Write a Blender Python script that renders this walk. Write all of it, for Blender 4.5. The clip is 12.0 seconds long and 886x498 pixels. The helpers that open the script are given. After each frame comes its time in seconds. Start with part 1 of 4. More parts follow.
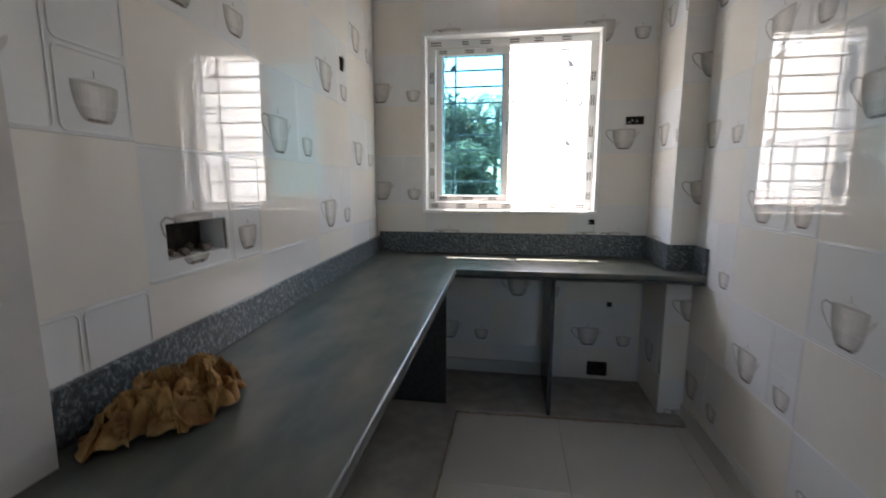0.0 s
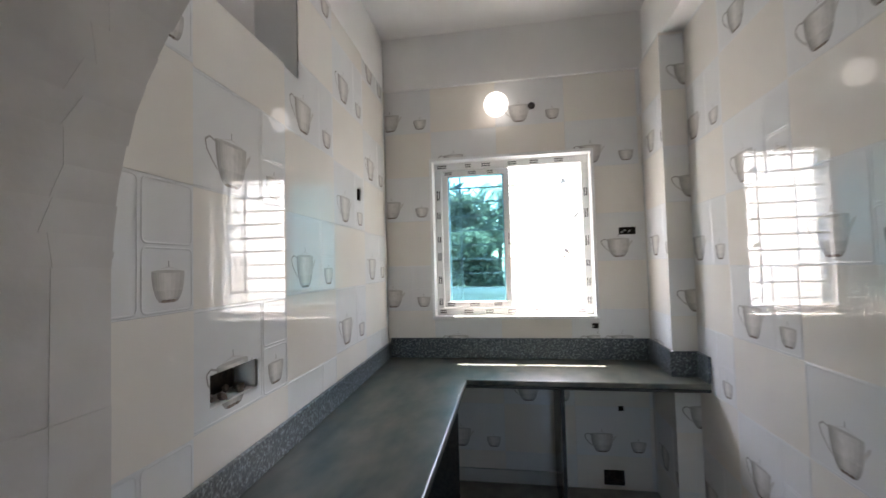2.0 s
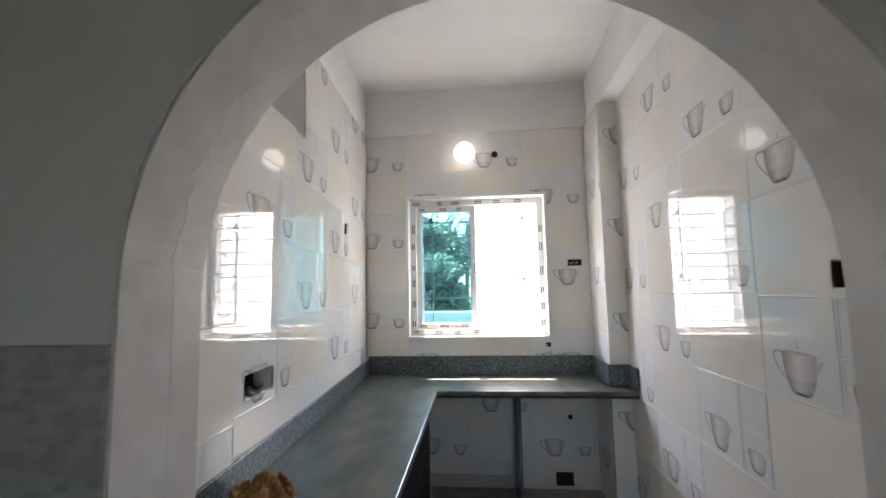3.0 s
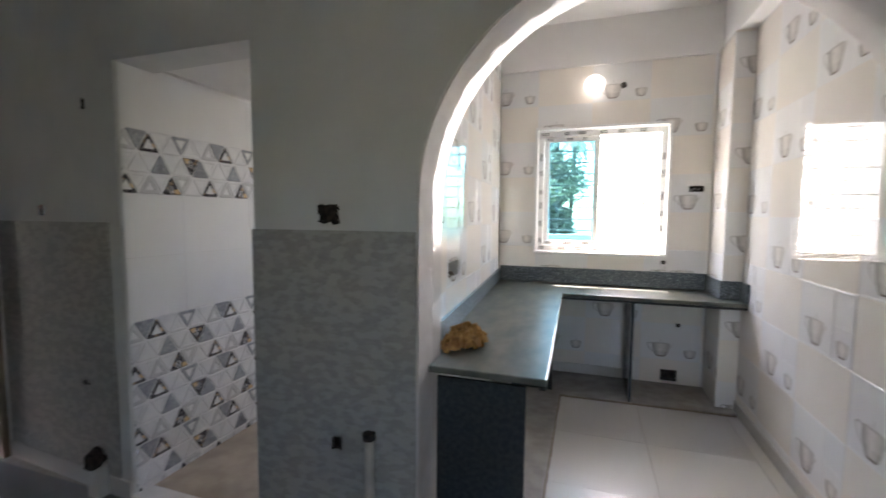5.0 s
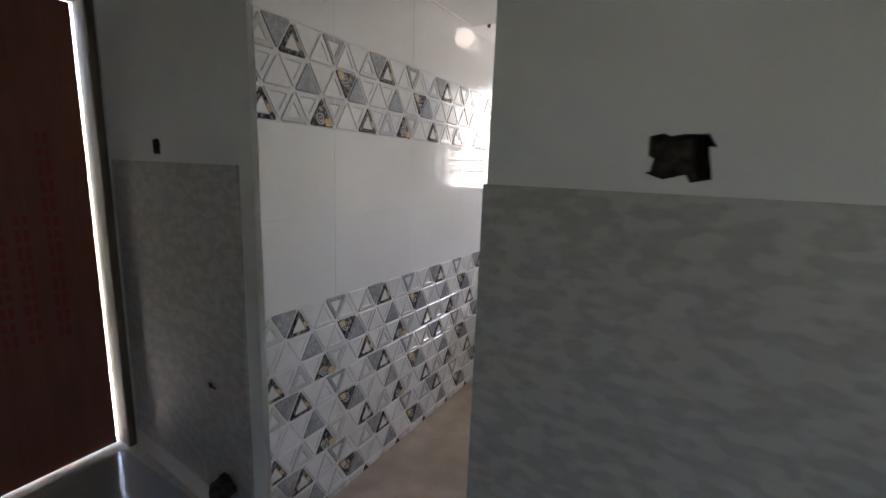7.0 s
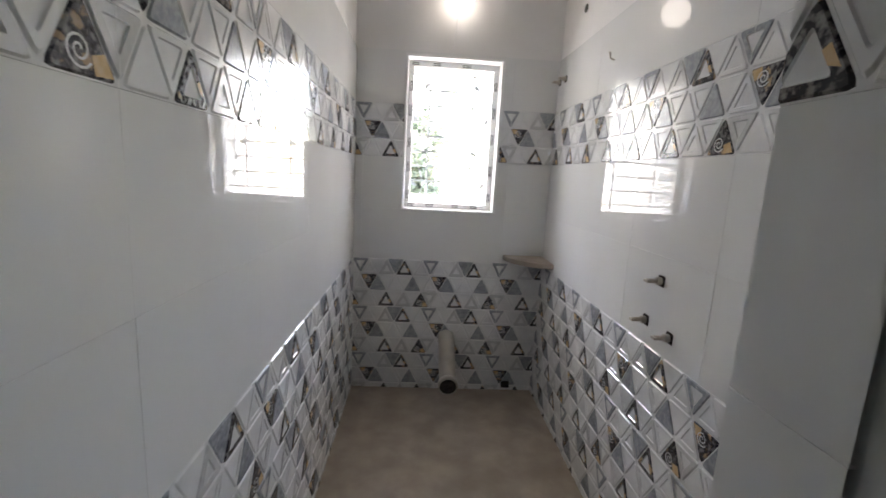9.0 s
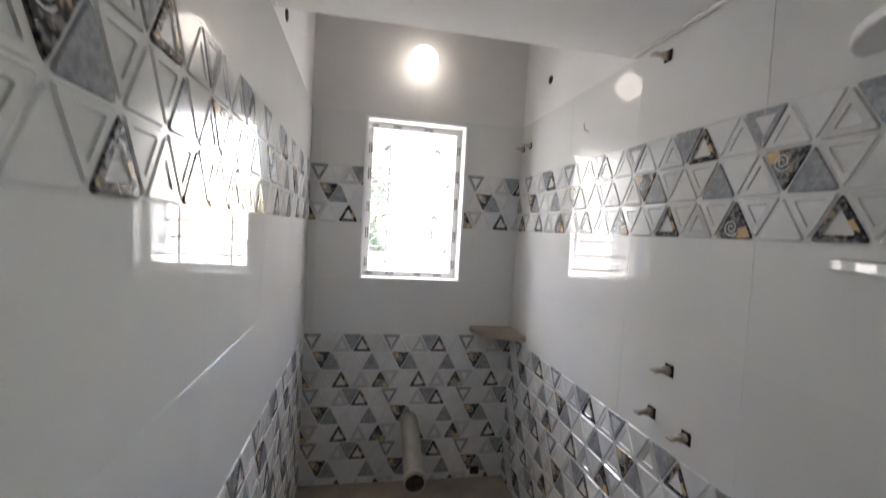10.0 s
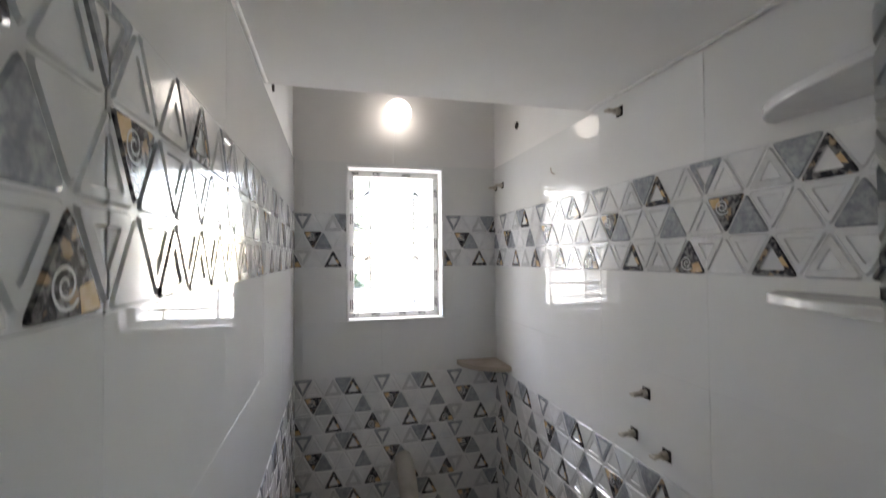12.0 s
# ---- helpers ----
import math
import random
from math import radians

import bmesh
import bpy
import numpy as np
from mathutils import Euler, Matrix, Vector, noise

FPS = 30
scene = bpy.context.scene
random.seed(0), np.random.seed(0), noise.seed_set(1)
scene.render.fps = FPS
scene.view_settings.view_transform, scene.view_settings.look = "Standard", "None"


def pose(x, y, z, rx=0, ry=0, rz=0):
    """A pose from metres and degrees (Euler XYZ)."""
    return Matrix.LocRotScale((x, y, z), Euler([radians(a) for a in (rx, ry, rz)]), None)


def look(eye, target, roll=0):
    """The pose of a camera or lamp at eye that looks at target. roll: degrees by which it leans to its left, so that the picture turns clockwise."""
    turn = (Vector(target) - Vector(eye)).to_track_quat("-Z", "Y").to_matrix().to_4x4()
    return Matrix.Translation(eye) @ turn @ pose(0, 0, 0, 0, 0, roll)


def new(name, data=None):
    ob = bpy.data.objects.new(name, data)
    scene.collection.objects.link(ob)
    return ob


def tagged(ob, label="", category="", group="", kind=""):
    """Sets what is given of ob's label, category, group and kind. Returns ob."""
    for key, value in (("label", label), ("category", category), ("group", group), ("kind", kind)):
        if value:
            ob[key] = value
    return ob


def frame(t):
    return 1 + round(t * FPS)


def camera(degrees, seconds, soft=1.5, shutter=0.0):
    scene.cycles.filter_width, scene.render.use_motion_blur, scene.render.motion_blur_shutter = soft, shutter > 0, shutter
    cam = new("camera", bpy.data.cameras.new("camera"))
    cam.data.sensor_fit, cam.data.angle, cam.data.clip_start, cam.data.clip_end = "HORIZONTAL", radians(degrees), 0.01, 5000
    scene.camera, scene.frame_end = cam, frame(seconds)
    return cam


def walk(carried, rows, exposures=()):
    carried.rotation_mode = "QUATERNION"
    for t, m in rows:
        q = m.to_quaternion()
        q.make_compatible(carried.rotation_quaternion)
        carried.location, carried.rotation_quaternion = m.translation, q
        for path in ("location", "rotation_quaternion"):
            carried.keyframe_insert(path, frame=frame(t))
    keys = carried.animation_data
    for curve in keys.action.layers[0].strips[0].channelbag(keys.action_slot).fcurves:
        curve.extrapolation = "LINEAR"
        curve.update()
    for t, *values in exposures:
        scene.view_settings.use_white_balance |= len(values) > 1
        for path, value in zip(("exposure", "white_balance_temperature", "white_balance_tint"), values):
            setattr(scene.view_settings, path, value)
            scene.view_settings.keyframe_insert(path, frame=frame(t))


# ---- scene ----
cam = camera(91.5, 12.0, shutter=0.4)
PATH = [
    (0, (0.893, -0.268, 1.294), (0.581, 1.685, 0.999), -0.0),
    (0.5, (0.916, -0.227, 1.371), (0.393, 1.696, 1.205), -0.9),
    (1, (0.94, -0.233, 1.421), (0.348, 1.676, 1.352), -1.7),
    (1.5, (0.937, -0.288, 1.451), (0.388, 1.635, 1.462), -1.5),
    (2, (0.907, -0.406, 1.474), (0.565, 1.563, 1.556), -1.5),
    (2.5, (0.911, -0.569, 1.485), (0.681, 1.411, 1.648), -1.5),
    (2.7, (0.925, -0.665, 1.481), (0.729, 1.315, 1.689), -1.3),
    (4.3, (0.904, -1.425, 1.472), (0.708, 0.564, 1.414), -0.8),
    (4.5, (0.87, -1.477, 1.46), (0.578, 0.499, 1.358), -0.2),
    (5, (0.765, -1.481, 1.444), (0.137, 0.411, 1.29), 0.4),
    (5.5, (0.622, -1.346, 1.434), (-0.277, 0.429, 1.225), -0.2),
    (6, (0.449, -1.221, 1.408), (-0.58, 0.468, 1.112), 0.6),
    (6.5, (0.137, -1.066, 1.398), (-0.914, 0.603, 1.069), 2.2),
    (6.7, (0.009, -0.995, 1.403), (-1.028, 0.68, 1.058), 2.0),
    (8.3, (-0.775, -0.369, 1.429), (-1.185, 1.554, 1.06), 2.8),
    (8.4, (-0.818, -0.368, 1.434), (-1.137, 1.572, 1.067), 2.3),
    (8.5, (-0.836, -0.349, 1.441), (-1.092, 1.601, 1.076), 2.6),
    (9, (-0.951, -0.283, 1.453), (-0.832, 1.684, 1.113), 3.1),
    (9.5, (-1.012, -0.139, 1.441), (-0.706, 1.814, 1.139), 3.7),
    (10, (-1.068, -0.056, 1.527), (-0.689, 1.907, 1.439), 3.2),
    (10.5, (-1.134, -0.097, 1.636), (-0.704, 1.852, 1.773), 1.96),
    (11, (-1.16, -0.138, 1.683), (-0.7, 1.796, 1.902), 1.15),
    (11.5, (-1.15, -0.14, 1.678), (-0.68, 1.792, 1.879), 0.1),
    (12, (-1.136, -0.155, 1.595), (-0.645, 1.785, 1.636), -0.45),
]
walk(cam, [(t, look(eye, target, roll)) for t, eye, target, roll in PATH],
     exposures=[(0.0, 4.0, 7050, 16), (1.0, 4.0, 7050, 16), (1.5, 4.05, 7050, 16), (2.0, 4.33, 7000, 16), (2.7, 4.5, 7000, 16), (4.3, 5.35, 7150, 17), (5.0, 5.04, 7250, 18), (5.5, 4.88, 7350, 18), (6.7, 4.92, 7350, 18), (8.3, 5.2, 7100, 15), (9.0, 4.95, 7100, 15), (12.0, 4.78, 7000, 14)])

# ---- world, sun, exposure ----
SUN_EL, SUN_AZ = 58.0, 12.0
world = bpy.data.worlds.new("world")
scene.world = world
world.use_nodes = True
wn = world.node_tree
sky = wn.nodes.new("ShaderNodeTexSky")
sky.sky_type, sky.sun_disc = "NISHITA", False
sky.sun_elevation, sky.sun_rotation = radians(SUN_EL), radians(-SUN_AZ)
sky.air_density, sky.dust_density = 1.0, 1.5
wn.nodes["Background"].inputs[1].default_value = 0.15
wn.links.new(sky.outputs[0], wn.nodes["Background"].inputs[0])
sun_data = bpy.data.lights.new("sun", "SUN")
sun_data.energy, sun_data.angle, sun_data.color = 4.5, radians(0.6), (1.0, 0.95, 0.88)
sun_lamp = new("sun", sun_data)
sun_lamp.matrix_world = look((0, 0, 0), (math.sin(radians(SUN_AZ)) * math.cos(radians(SUN_EL)),
                                         -math.cos(radians(SUN_AZ)) * math.cos(radians(SUN_EL)), -math.sin(radians(SUN_EL))))

# daylight standing in the two window openings
def window_light(name, x0, x1, z0, z1, y, power):
    data = bpy.data.lights.new(name, "AREA")
    data.shape, data.size, data.size_y = "RECTANGLE", x1 - x0, z1 - z0
    data.energy, data.color = power, (1.0, 0.985, 0.965)
    ob = new(name, data)
    ob.matrix_world = look(((x0 + x1) / 2, y, (z0 + z1) / 2), ((x0 + x1) / 2, y - 1, (z0 + z1) / 2))
window_light("daylight_kitchen", 0.855, 1.375, 1.15, 2.20, 2.825, 0.62)
window_light("daylight_washroom", -1.035, -0.50, 1.25, 2.12, 2.80, 0.38)

# ---- materials ----
def material(name, a, b=None, rough=0.5, scale=6.0, stain=None, stain_scale=1.5, stain_amount=0.5, bump=0.0,
             bump_scale=60.0, metal=0.0, spec=0.5, jitter=0.0, coat=0.0, stretch=(1, 1, 1), rough_var=0.0, soft=(0.45, 0.72), fine=(0.35, 0.65), detail=6.0):
    """Two colours mixed by fine noise, a stain at a larger scale, uneven gloss and a fine relief."""
    m = bpy.data.materials.new(name)
    m.use_nodes = True
    t = m.node_tree
    p = t.nodes["Principled BSDF"]
    mapping = t.nodes.new("ShaderNodeMapping")
    mapping.inputs["Scale"].default_value = stretch
    world_pos = t.nodes.new("ShaderNodeNewGeometry")
    t.links.new(world_pos.outputs["Position"], mapping.inputs[0])
    def noise_node(s, detail=4.0):
        n = t.nodes.new("ShaderNodeTexNoise")
        n.inputs["Scale"].default_value, n.inputs["Detail"].default_value = s, detail
        t.links.new(mapping.outputs[0], n.inputs["Vector"])
        return n
    def ramp(src, lo, hi):
        r = t.nodes.new("ShaderNodeMapRange")
        r.inputs[1].default_value, r.inputs[2].default_value = lo, hi
        t.links.new(src, r.inputs[0])
        return r.outputs[0]
    def blend(fac, c0, c1):
        x = t.nodes.new("ShaderNodeMix")
        x.data_type = "RGBA"
        t.links.new(fac, x.inputs[0])
        for sock, c in ((x.inputs[6], c0), (x.inputs[7], c1)):
            if isinstance(c, tuple):
                sock.default_value = (*c, 1)
            else:
                t.links.new(c, sock)
        return x.outputs[2]
    col = blend(ramp(noise_node(scale).outputs[0], *fine), a, b or tuple(min(1, c * 1.12) for c in a))
    if stain:
        n = noise_node(stain_scale, detail)
        f = ramp(n.outputs[0], *soft)
        k = t.nodes.new("ShaderNodeMath")
        k.operation = "MULTIPLY"
        k.inputs[1].default_value = stain_amount
        t.links.new(f, k.inputs[0])
        col = blend(k.outputs[0], col, stain)
    if jitter:
        info = t.nodes.new("ShaderNodeObjectInfo")
        hsv = t.nodes.new("ShaderNodeHueSaturation")
        r = t.nodes.new("ShaderNodeMapRange")
        r.inputs[3].default_value, r.inputs[4].default_value = 1 - jitter, 1 + jitter
        t.links.new(info.outputs["Random"], r.inputs[0])
        t.links.new(r.outputs[0], hsv.inputs["Value"])
        t.links.new(col, hsv.inputs["Color"])
        col = hsv.outputs[0]
    t.links.new(col, p.inputs["Base Color"])
    p.inputs["Roughness"].default_value = rough
    p.inputs["Metallic"].default_value = metal
    p.inputs["Specular IOR Level"].default_value = spec
    p.inputs["Coat Weight"].default_value = coat
    if rough_var:
        r = t.nodes.new("ShaderNodeMapRange")
        r.inputs[1].default_value, r.inputs[2].default_value = 0.3, 0.7
        r.inputs[3].default_value, r.inputs[4].default_value = rough, rough + rough_var
        t.links.new(noise_node(stain_scale * 1.7, 5.0).outputs[0], r.inputs[0])
        t.links.new(r.outputs[0], p.inputs["Roughness"])
    if bump:
        b_ = t.nodes.new("ShaderNodeBump")
        b_.inputs["Strength"].default_value, b_.inputs["Distance"].default_value = bump, 0.004
        t.links.new(noise_node(bump_scale).outputs[0], b_.inputs["Height"])
        t.links.new(b_.outputs[0], p.inputs["Normal"])
    return m

def glass(name, color, rough=0.0):
    """A thin tinted pane: part mirror, part tinted see-through."""
    m = bpy.data.materials.new(name)
    m.use_nodes = True
    t = m.node_tree
    t.nodes.remove(t.nodes["Principled BSDF"])
    tr, gl, mix, fr = (t.nodes.new("ShaderNode" + k) for k in ("BsdfTransparent", "BsdfGlossy", "MixShader", "Fresnel"))
    tr.inputs[0].default_value = (*color, 1)
    gl.inputs["Roughness"].default_value = rough
    t.links.new(fr.outputs[0], mix.inputs[0])
    t.links.new(tr.outputs[0], mix.inputs[1])
    t.links.new(gl.outputs[0], mix.inputs[2])
    t.links.new(mix.outputs[0], t.nodes["Material Output"].inputs[0])
    return m

def lamp_glow(name, color, strength):
    m = bpy.data.materials.new(name)
    m.use_nodes = True
    p = m.node_tree.nodes["Principled BSDF"]
    p.inputs["Emission Color"].default_value = (*color, 1)
    p.inputs["Emission Strength"].default_value = strength
    return m

PLASTER = material("wall_putty", (0.60, 0.605, 0.59), (0.66, 0.66, 0.645), rough=0.85, scale=3, stain=(0.50, 0.50, 0.48), stain_scale=1.2, stain_amount=0.45, bump=0.25, bump_scale=35)
WHITE_PLASTER = material("white_plaster", (0.78, 0.77, 0.76), (0.83, 0.82, 0.81), rough=0.9, scale=2.5, stain=(0.7, 0.69, 0.67), stain_scale=1.0, stain_amount=0.4, bump=0.2, bump_scale=30)
GROUT = material("grout", (0.36, 0.32, 0.275), (0.43, 0.385, 0.335), rough=0.9, scale=30, bump=0.3)
CREAM = material("cream_glaze", (0.785, 0.737, 0.68), (0.815, 0.775, 0.725), rough=0.006, scale=2.2, stain=(0.74, 0.70, 0.65), stain_scale=3.0, stain_amount=0.4, bump=0.022, bump_scale=14, jitter=0.025, rough_var=0.012)
MIST = material("mist_glaze", (0.745, 0.745, 0.745), (0.785, 0.78, 0.775), rough=0.006, scale=2.2, stain=(0.66, 0.66, 0.66), stain_scale=3.0, stain_amount=0.35, bump=0.022, bump_scale=14, jitter=0.025, rough_var=0.012)
POT_TONES = [material("pot_print", tuple(c * k for c in (0.80, 0.765, 0.735)), tuple(c * k * 1.1 for c in (0.80, 0.765, 0.735)), rough=0.01, scale=55,
                      stain=tuple(c * (k - 0.1) for c in (0.80, 0.765, 0.735)), stain_scale=45, stain_amount=0.5) for k in (0.46, 0.55, 0.64, 0.73, 0.81, 0.88)]
POT_BASE = material("pot_base", (0.10, 0.08, 0.075), (0.34, 0.27, 0.23), rough=0.05, scale=150)
BATH_WHITE = material("bath_white_glaze", (0.78, 0.785, 0.78), (0.82, 0.82, 0.81), rough=0.008, scale=1.6, stain=(0.72, 0.725, 0.72), stain_scale=2.0, stain_amount=0.45, bump=0.018, bump_scale=9, jitter=0.012, rough_var=0.014)
TRI_WHITE = material("marble_triangle", (0.76, 0.765, 0.77), (0.82, 0.82, 0.82), rough=0.1, scale=14, stain=(0.62, 0.63, 0.65), stain_scale=9, stain_amount=0.5, jitter=0.03)
TRI_SILVER = material("silver_relief", (0.66, 0.665, 0.67), (0.73, 0.735, 0.74), metal=0.15, rough=0.09, scale=60, spec=0.7)
TRI_GREY = material("granite_triangle", (0.28, 0.30, 0.335), (0.44, 0.455, 0.485), rough=0.16, scale=90, stain=(0.2, 0.21, 0.24), stain_scale=30, stain_amount=0.7)
TRI_DARK = material("ornate_black", (0.022, 0.022, 0.03), (0.24, 0.235, 0.24), rough=0.14, scale=85, stain=(0.56, 0.40, 0.26), stain_scale=34, stain_amount=0.75, soft=(0.58, 0.63), fine=(0.46, 0.62))
OCHRE = material("ochre_print", (0.62, 0.42, 0.22), (0.70, 0.53, 0.33), rough=0.16, scale=60)
GRANITE = material("green_granite", (0.014, 0.036, 0.037), (0.046, 0.076, 0.075), rough=0.34, scale=22, stain=(0.27, 0.23, 0.18), stain_scale=6.0, stain_amount=0.62, stretch=(1.3, 0.6, 1), soft=(0.30, 0.80), fine=(0.2, 0.8), detail=3.0)
GRANITE_SKIRT = material("speckled_granite", (0.045, 0.058, 0.068), (0.30, 0.345, 0.375), rough=0.3, scale=150, stain=(0.03, 0.04, 0.048), stain_scale=75, stain_amount=0.85, soft=(0.44, 0.58), fine=(0.42, 0.62))
GRANITE_EDGE = material("granite_polished_edge", (0.030, 0.036, 0.04), (0.045, 0.053, 0.056), rough=0.2, scale=50)
FLOOR_TILE = material("vitrified_floor", (0.61, 0.60, 0.58), (0.66, 0.65, 0.63), rough=0.22, scale=4, stain=(0.52, 0.49, 0.455), stain_scale=2.0, stain_amount=0.6, soft=(0.3, 0.75), fine=(0.1, 0.9), detail=2.5, jitter=0.02)
# same tile as the kitchen floor; the hall's dimness is put into a darker colour
FLOOR_TILE_SHADED = material("vitrified_floor_shaded", (0.30, 0.30, 0.29), (0.35, 0.345, 0.335), rough=0.07, scale=4, stain=(0.24, 0.235, 0.225), stain_scale=2.0, stain_amount=0.6, soft=(0.3, 0.75), rough_var=0.1, jitter=0.02)
DUSTY_CEMENT = material("dusty_cement", (0.30, 0.285, 0.265), (0.38, 0.36, 0.335), rough=0.8, scale=12, stain=(0.23, 0.195, 0.16), stain_scale=4, stain_amount=0.6, bump=0.3, bump_scale=60)
BATH_FLOOR = material("dusty_bath_floor", (0.38, 0.315, 0.255), (0.46, 0.39, 0.325), rough=0.55, scale=9, stain=(0.24, 0.20, 0.165), stain_scale=2.4, stain_amount=0.7, bump=0.2, bump_scale=70, rough_var=0.3)
DADO = material("grey_wave_tile", (0.285, 0.278, 0.266), (0.34, 0.33, 0.312), rough=0.42, scale=45, stain=(0.43, 0.418, 0.395), stain_scale=19, stain_amount=0.6, stretch=(0.9, 0.9, 1.7), bump=0.05, bump_scale=30, soft=(0.45, 0.57), detail=1.8, fine=(0.3, 0.7))
MARBLE = material("white_marble", (0.72, 0.72, 0.72), (0.8, 0.8, 0.8), rough=0.15, scale=5, stain=(0.5, 0.5, 0.52), stain_scale=7)
UPVC = material("white_upvc", (0.80, 0.80, 0.80), (0.84, 0.84, 0.84), rough=0.3, scale=3)
TAPE = material("tape_print", (0.07, 0.07, 0.075), (0.20, 0.20, 0.20), rough=0.5, scale=90)
GLASS_TINT = glass("tinted_glass", (0.125, 0.265, 0.305))
IRON = material("painted_iron", (0.26, 0.28, 0.29), (0.33, 0.35, 0.36), rough=0.45, scale=30, metal=0.3)
# near-black: puts the shade inside holes into the colour; also for black parts
VOID = material("hole_shade_and_black", (0.012, 0.010, 0.009), (0.05, 0.038, 0.032), rough=0.95, scale=40, bump=0.8, bump_scale=40)
DOOR_RED = material("door_laminate", (0.20, 0.068, 0.048), (0.235, 0.085, 0.06), rough=0.42, scale=9, stretch=(4, 4, 0.35), bump=0.05)
FRAME_WOOD = material("raw_frame_wood", (0.10, 0.075, 0.055), (0.17, 0.13, 0.095), rough=0.7, scale=14, stretch=(3, 3, 0.4), bump=0.4, bump_scale=30)
LEAN_WOOD = material("walnut_laminate", (0.15, 0.10, 0.10), (0.25, 0.18, 0.175), rough=0.4, scale=7, stretch=(3, 3, 0.35), stain=(0.10, 0.065, 0.065), stain_scale=4)
LEAN_DARK = material("dark_walnut_inlay", (0.03, 0.018, 0.014), (0.05, 0.03, 0.024), rough=0.35, scale=8, stretch=(3, 3, 0.4))
BRASS = material("gold_inlay", (0.62, 0.50, 0.28), (0.68, 0.56, 0.34), rough=0.35, scale=20)
CLOTH = material("ochre_rag", (0.31, 0.15, 0.045), (0.54, 0.32, 0.115), rough=0.9, scale=22, stain=(0.17, 0.075, 0.035), stain_scale=16, stain_amount=0.8, bump=0.4, bump_scale=140)
PVC = material("grey_pvc_pipe", (0.42, 0.39, 0.35), (0.48, 0.45, 0.40), rough=0.4, scale=10, stain=(0.3, 0.26, 0.21), stain_scale=8)
BRASS_TAP = material("cp_fitting", (0.45, 0.40, 0.34), (0.55, 0.5, 0.44), rough=0.35, scale=60, metal=0.6)
MORTAR = material("dry_mortar", (0.16, 0.135, 0.115), (0.27, 0.23, 0.2), rough=0.95, scale=25, bump=0.9, bump_scale=40)
GLOW = lamp_glow("lit_lamp", (1.0, 0.97, 0.93), 0.11)
GLOW_BRIGHT = lamp_glow("lit_lamp_bright", (1.0, 0.95, 0.89), 0.17)

# ---- building helpers ----
def box(bm, x0, x1, y0, y1, z0, z1, mi=0):
    vs = [bm.verts.new((x, y, z)) for z in (z0, z1) for y in (y0, y1) for x in (x0, x1)]
    for q in ((0, 2, 3, 1), (4, 5, 7, 6), (0, 1, 5, 4), (2, 6, 7, 3), (0, 4, 6, 2), (1, 3, 7, 5)):
        bm.faces.new([vs[i] for i in q]).material_index = mi

def prism(bm, pts, y0, y1, mi=0):
    """A flat outline in x and z, thick in y."""
    a = [bm.verts.new((x, y0, z)) for x, z in pts]
    b = [bm.verts.new((x, y1, z)) for x, z in pts]
    fs = [bm.faces.new(a), bm.faces.new(b[::-1])]
    n = len(pts)
    for i in range(n):
        fs.append(bm.faces.new((a[i], b[i], b[(i + 1) % n], a[(i + 1) % n])))
    for f in fs:
        f.material_index = mi
    return fs

def tube(bm, path, r, n=8, mi=0):
    """A round rod along a line of points."""
    rings = []
    for i, p in enumerate(path):
        p = Vector(p)
        d = (Vector(path[min(i + 1, len(path) - 1)]) - Vector(path[max(i - 1, 0)])).normalized()
        u = d.orthogonal().normalized() if abs(d.z) > 0.9 else d.cross(Vector((0, 0, 1))).normalized()
        w = d.cross(u)
        rings.append([bm.verts.new(p + r * (math.cos(6.28319 * k / n) * u + math.sin(6.28319 * k / n) * w)) for k in range(n)])
    for a, b in zip(rings, rings[1:]):
        for k in range(n):
            f = bm.faces.new((a[k], a[(k + 1) % n], b[(k + 1) % n], b[k]))
            f.smooth, f.material_index = True, mi
    bm.faces.new(rings[0][::-1]).material_index = mi
    bm.faces.new(rings[-1]).material_index = mi

def bevelled(bm, w, seg=2):
    bmesh.ops.recalc_face_normals(bm, faces=bm.faces)
    edges = [e for e in bm.edges if len(e.link_faces) == 2 and e.calc_face_angle(0) > 0.5]
    bmesh.ops.bevel(bm, geom=edges, offset=w, segments=seg, affect="EDGES", profile=0.5)

def mesh_of(name, bm, mats):
    bmesh.ops.recalc_face_normals(bm, faces=bm.faces)
    me = bpy.data.meshes.new(name)
    bm.to_mesh(me)
    bm.free()
    for m in (mats if isinstance(mats, (list, tuple)) else [mats]):
        me.materials.append(m)
    return me

def part(name, bm, mats, parent, label=""):
    ob = new(name, bm if isinstance(bm, bpy.types.Mesh) else mesh_of(name, bm, mats))
    ob.parent = parent
    return tagged(ob, label)

def thing(name, label, category, at=(0, 0, 0), group="", kind=""):
    ob = new(name)
    ob.empty_display_size = 0.1
    ob.location = at
    return tagged(ob, label, category, group, kind)

def solid(name, bm, mats, label="", category="", kind="structure", group=""):
    return tagged(new(name, mesh_of(name, bm, mats)), label, category, group, kind)

# ---- the plan ----
T = 0.20                    # thickness of the wall with the arch
KW, KB = 1.86, 2.588        # kitchen: right wall and back wall
KC = 3.13                   # kitchen and hall ceiling
BL, BR, BB = -1.355, -0.135, 2.448   # washroom: side walls and back wall
BF, BS = 0.02, 2.185        # washroom floor, underside of its loft slab
LOFT_Y = 1.385
HL, HR, HS = -2.45, 1.96, -3.4    # hall: door wall, right wall, rear wall
OPL, OPR, OPH = -1.364, -0.566, 2.157
AX, AR, AZ = 0.9635, 0.7935, 1.488
OUT = 0.24                  # thickness of the outer wall
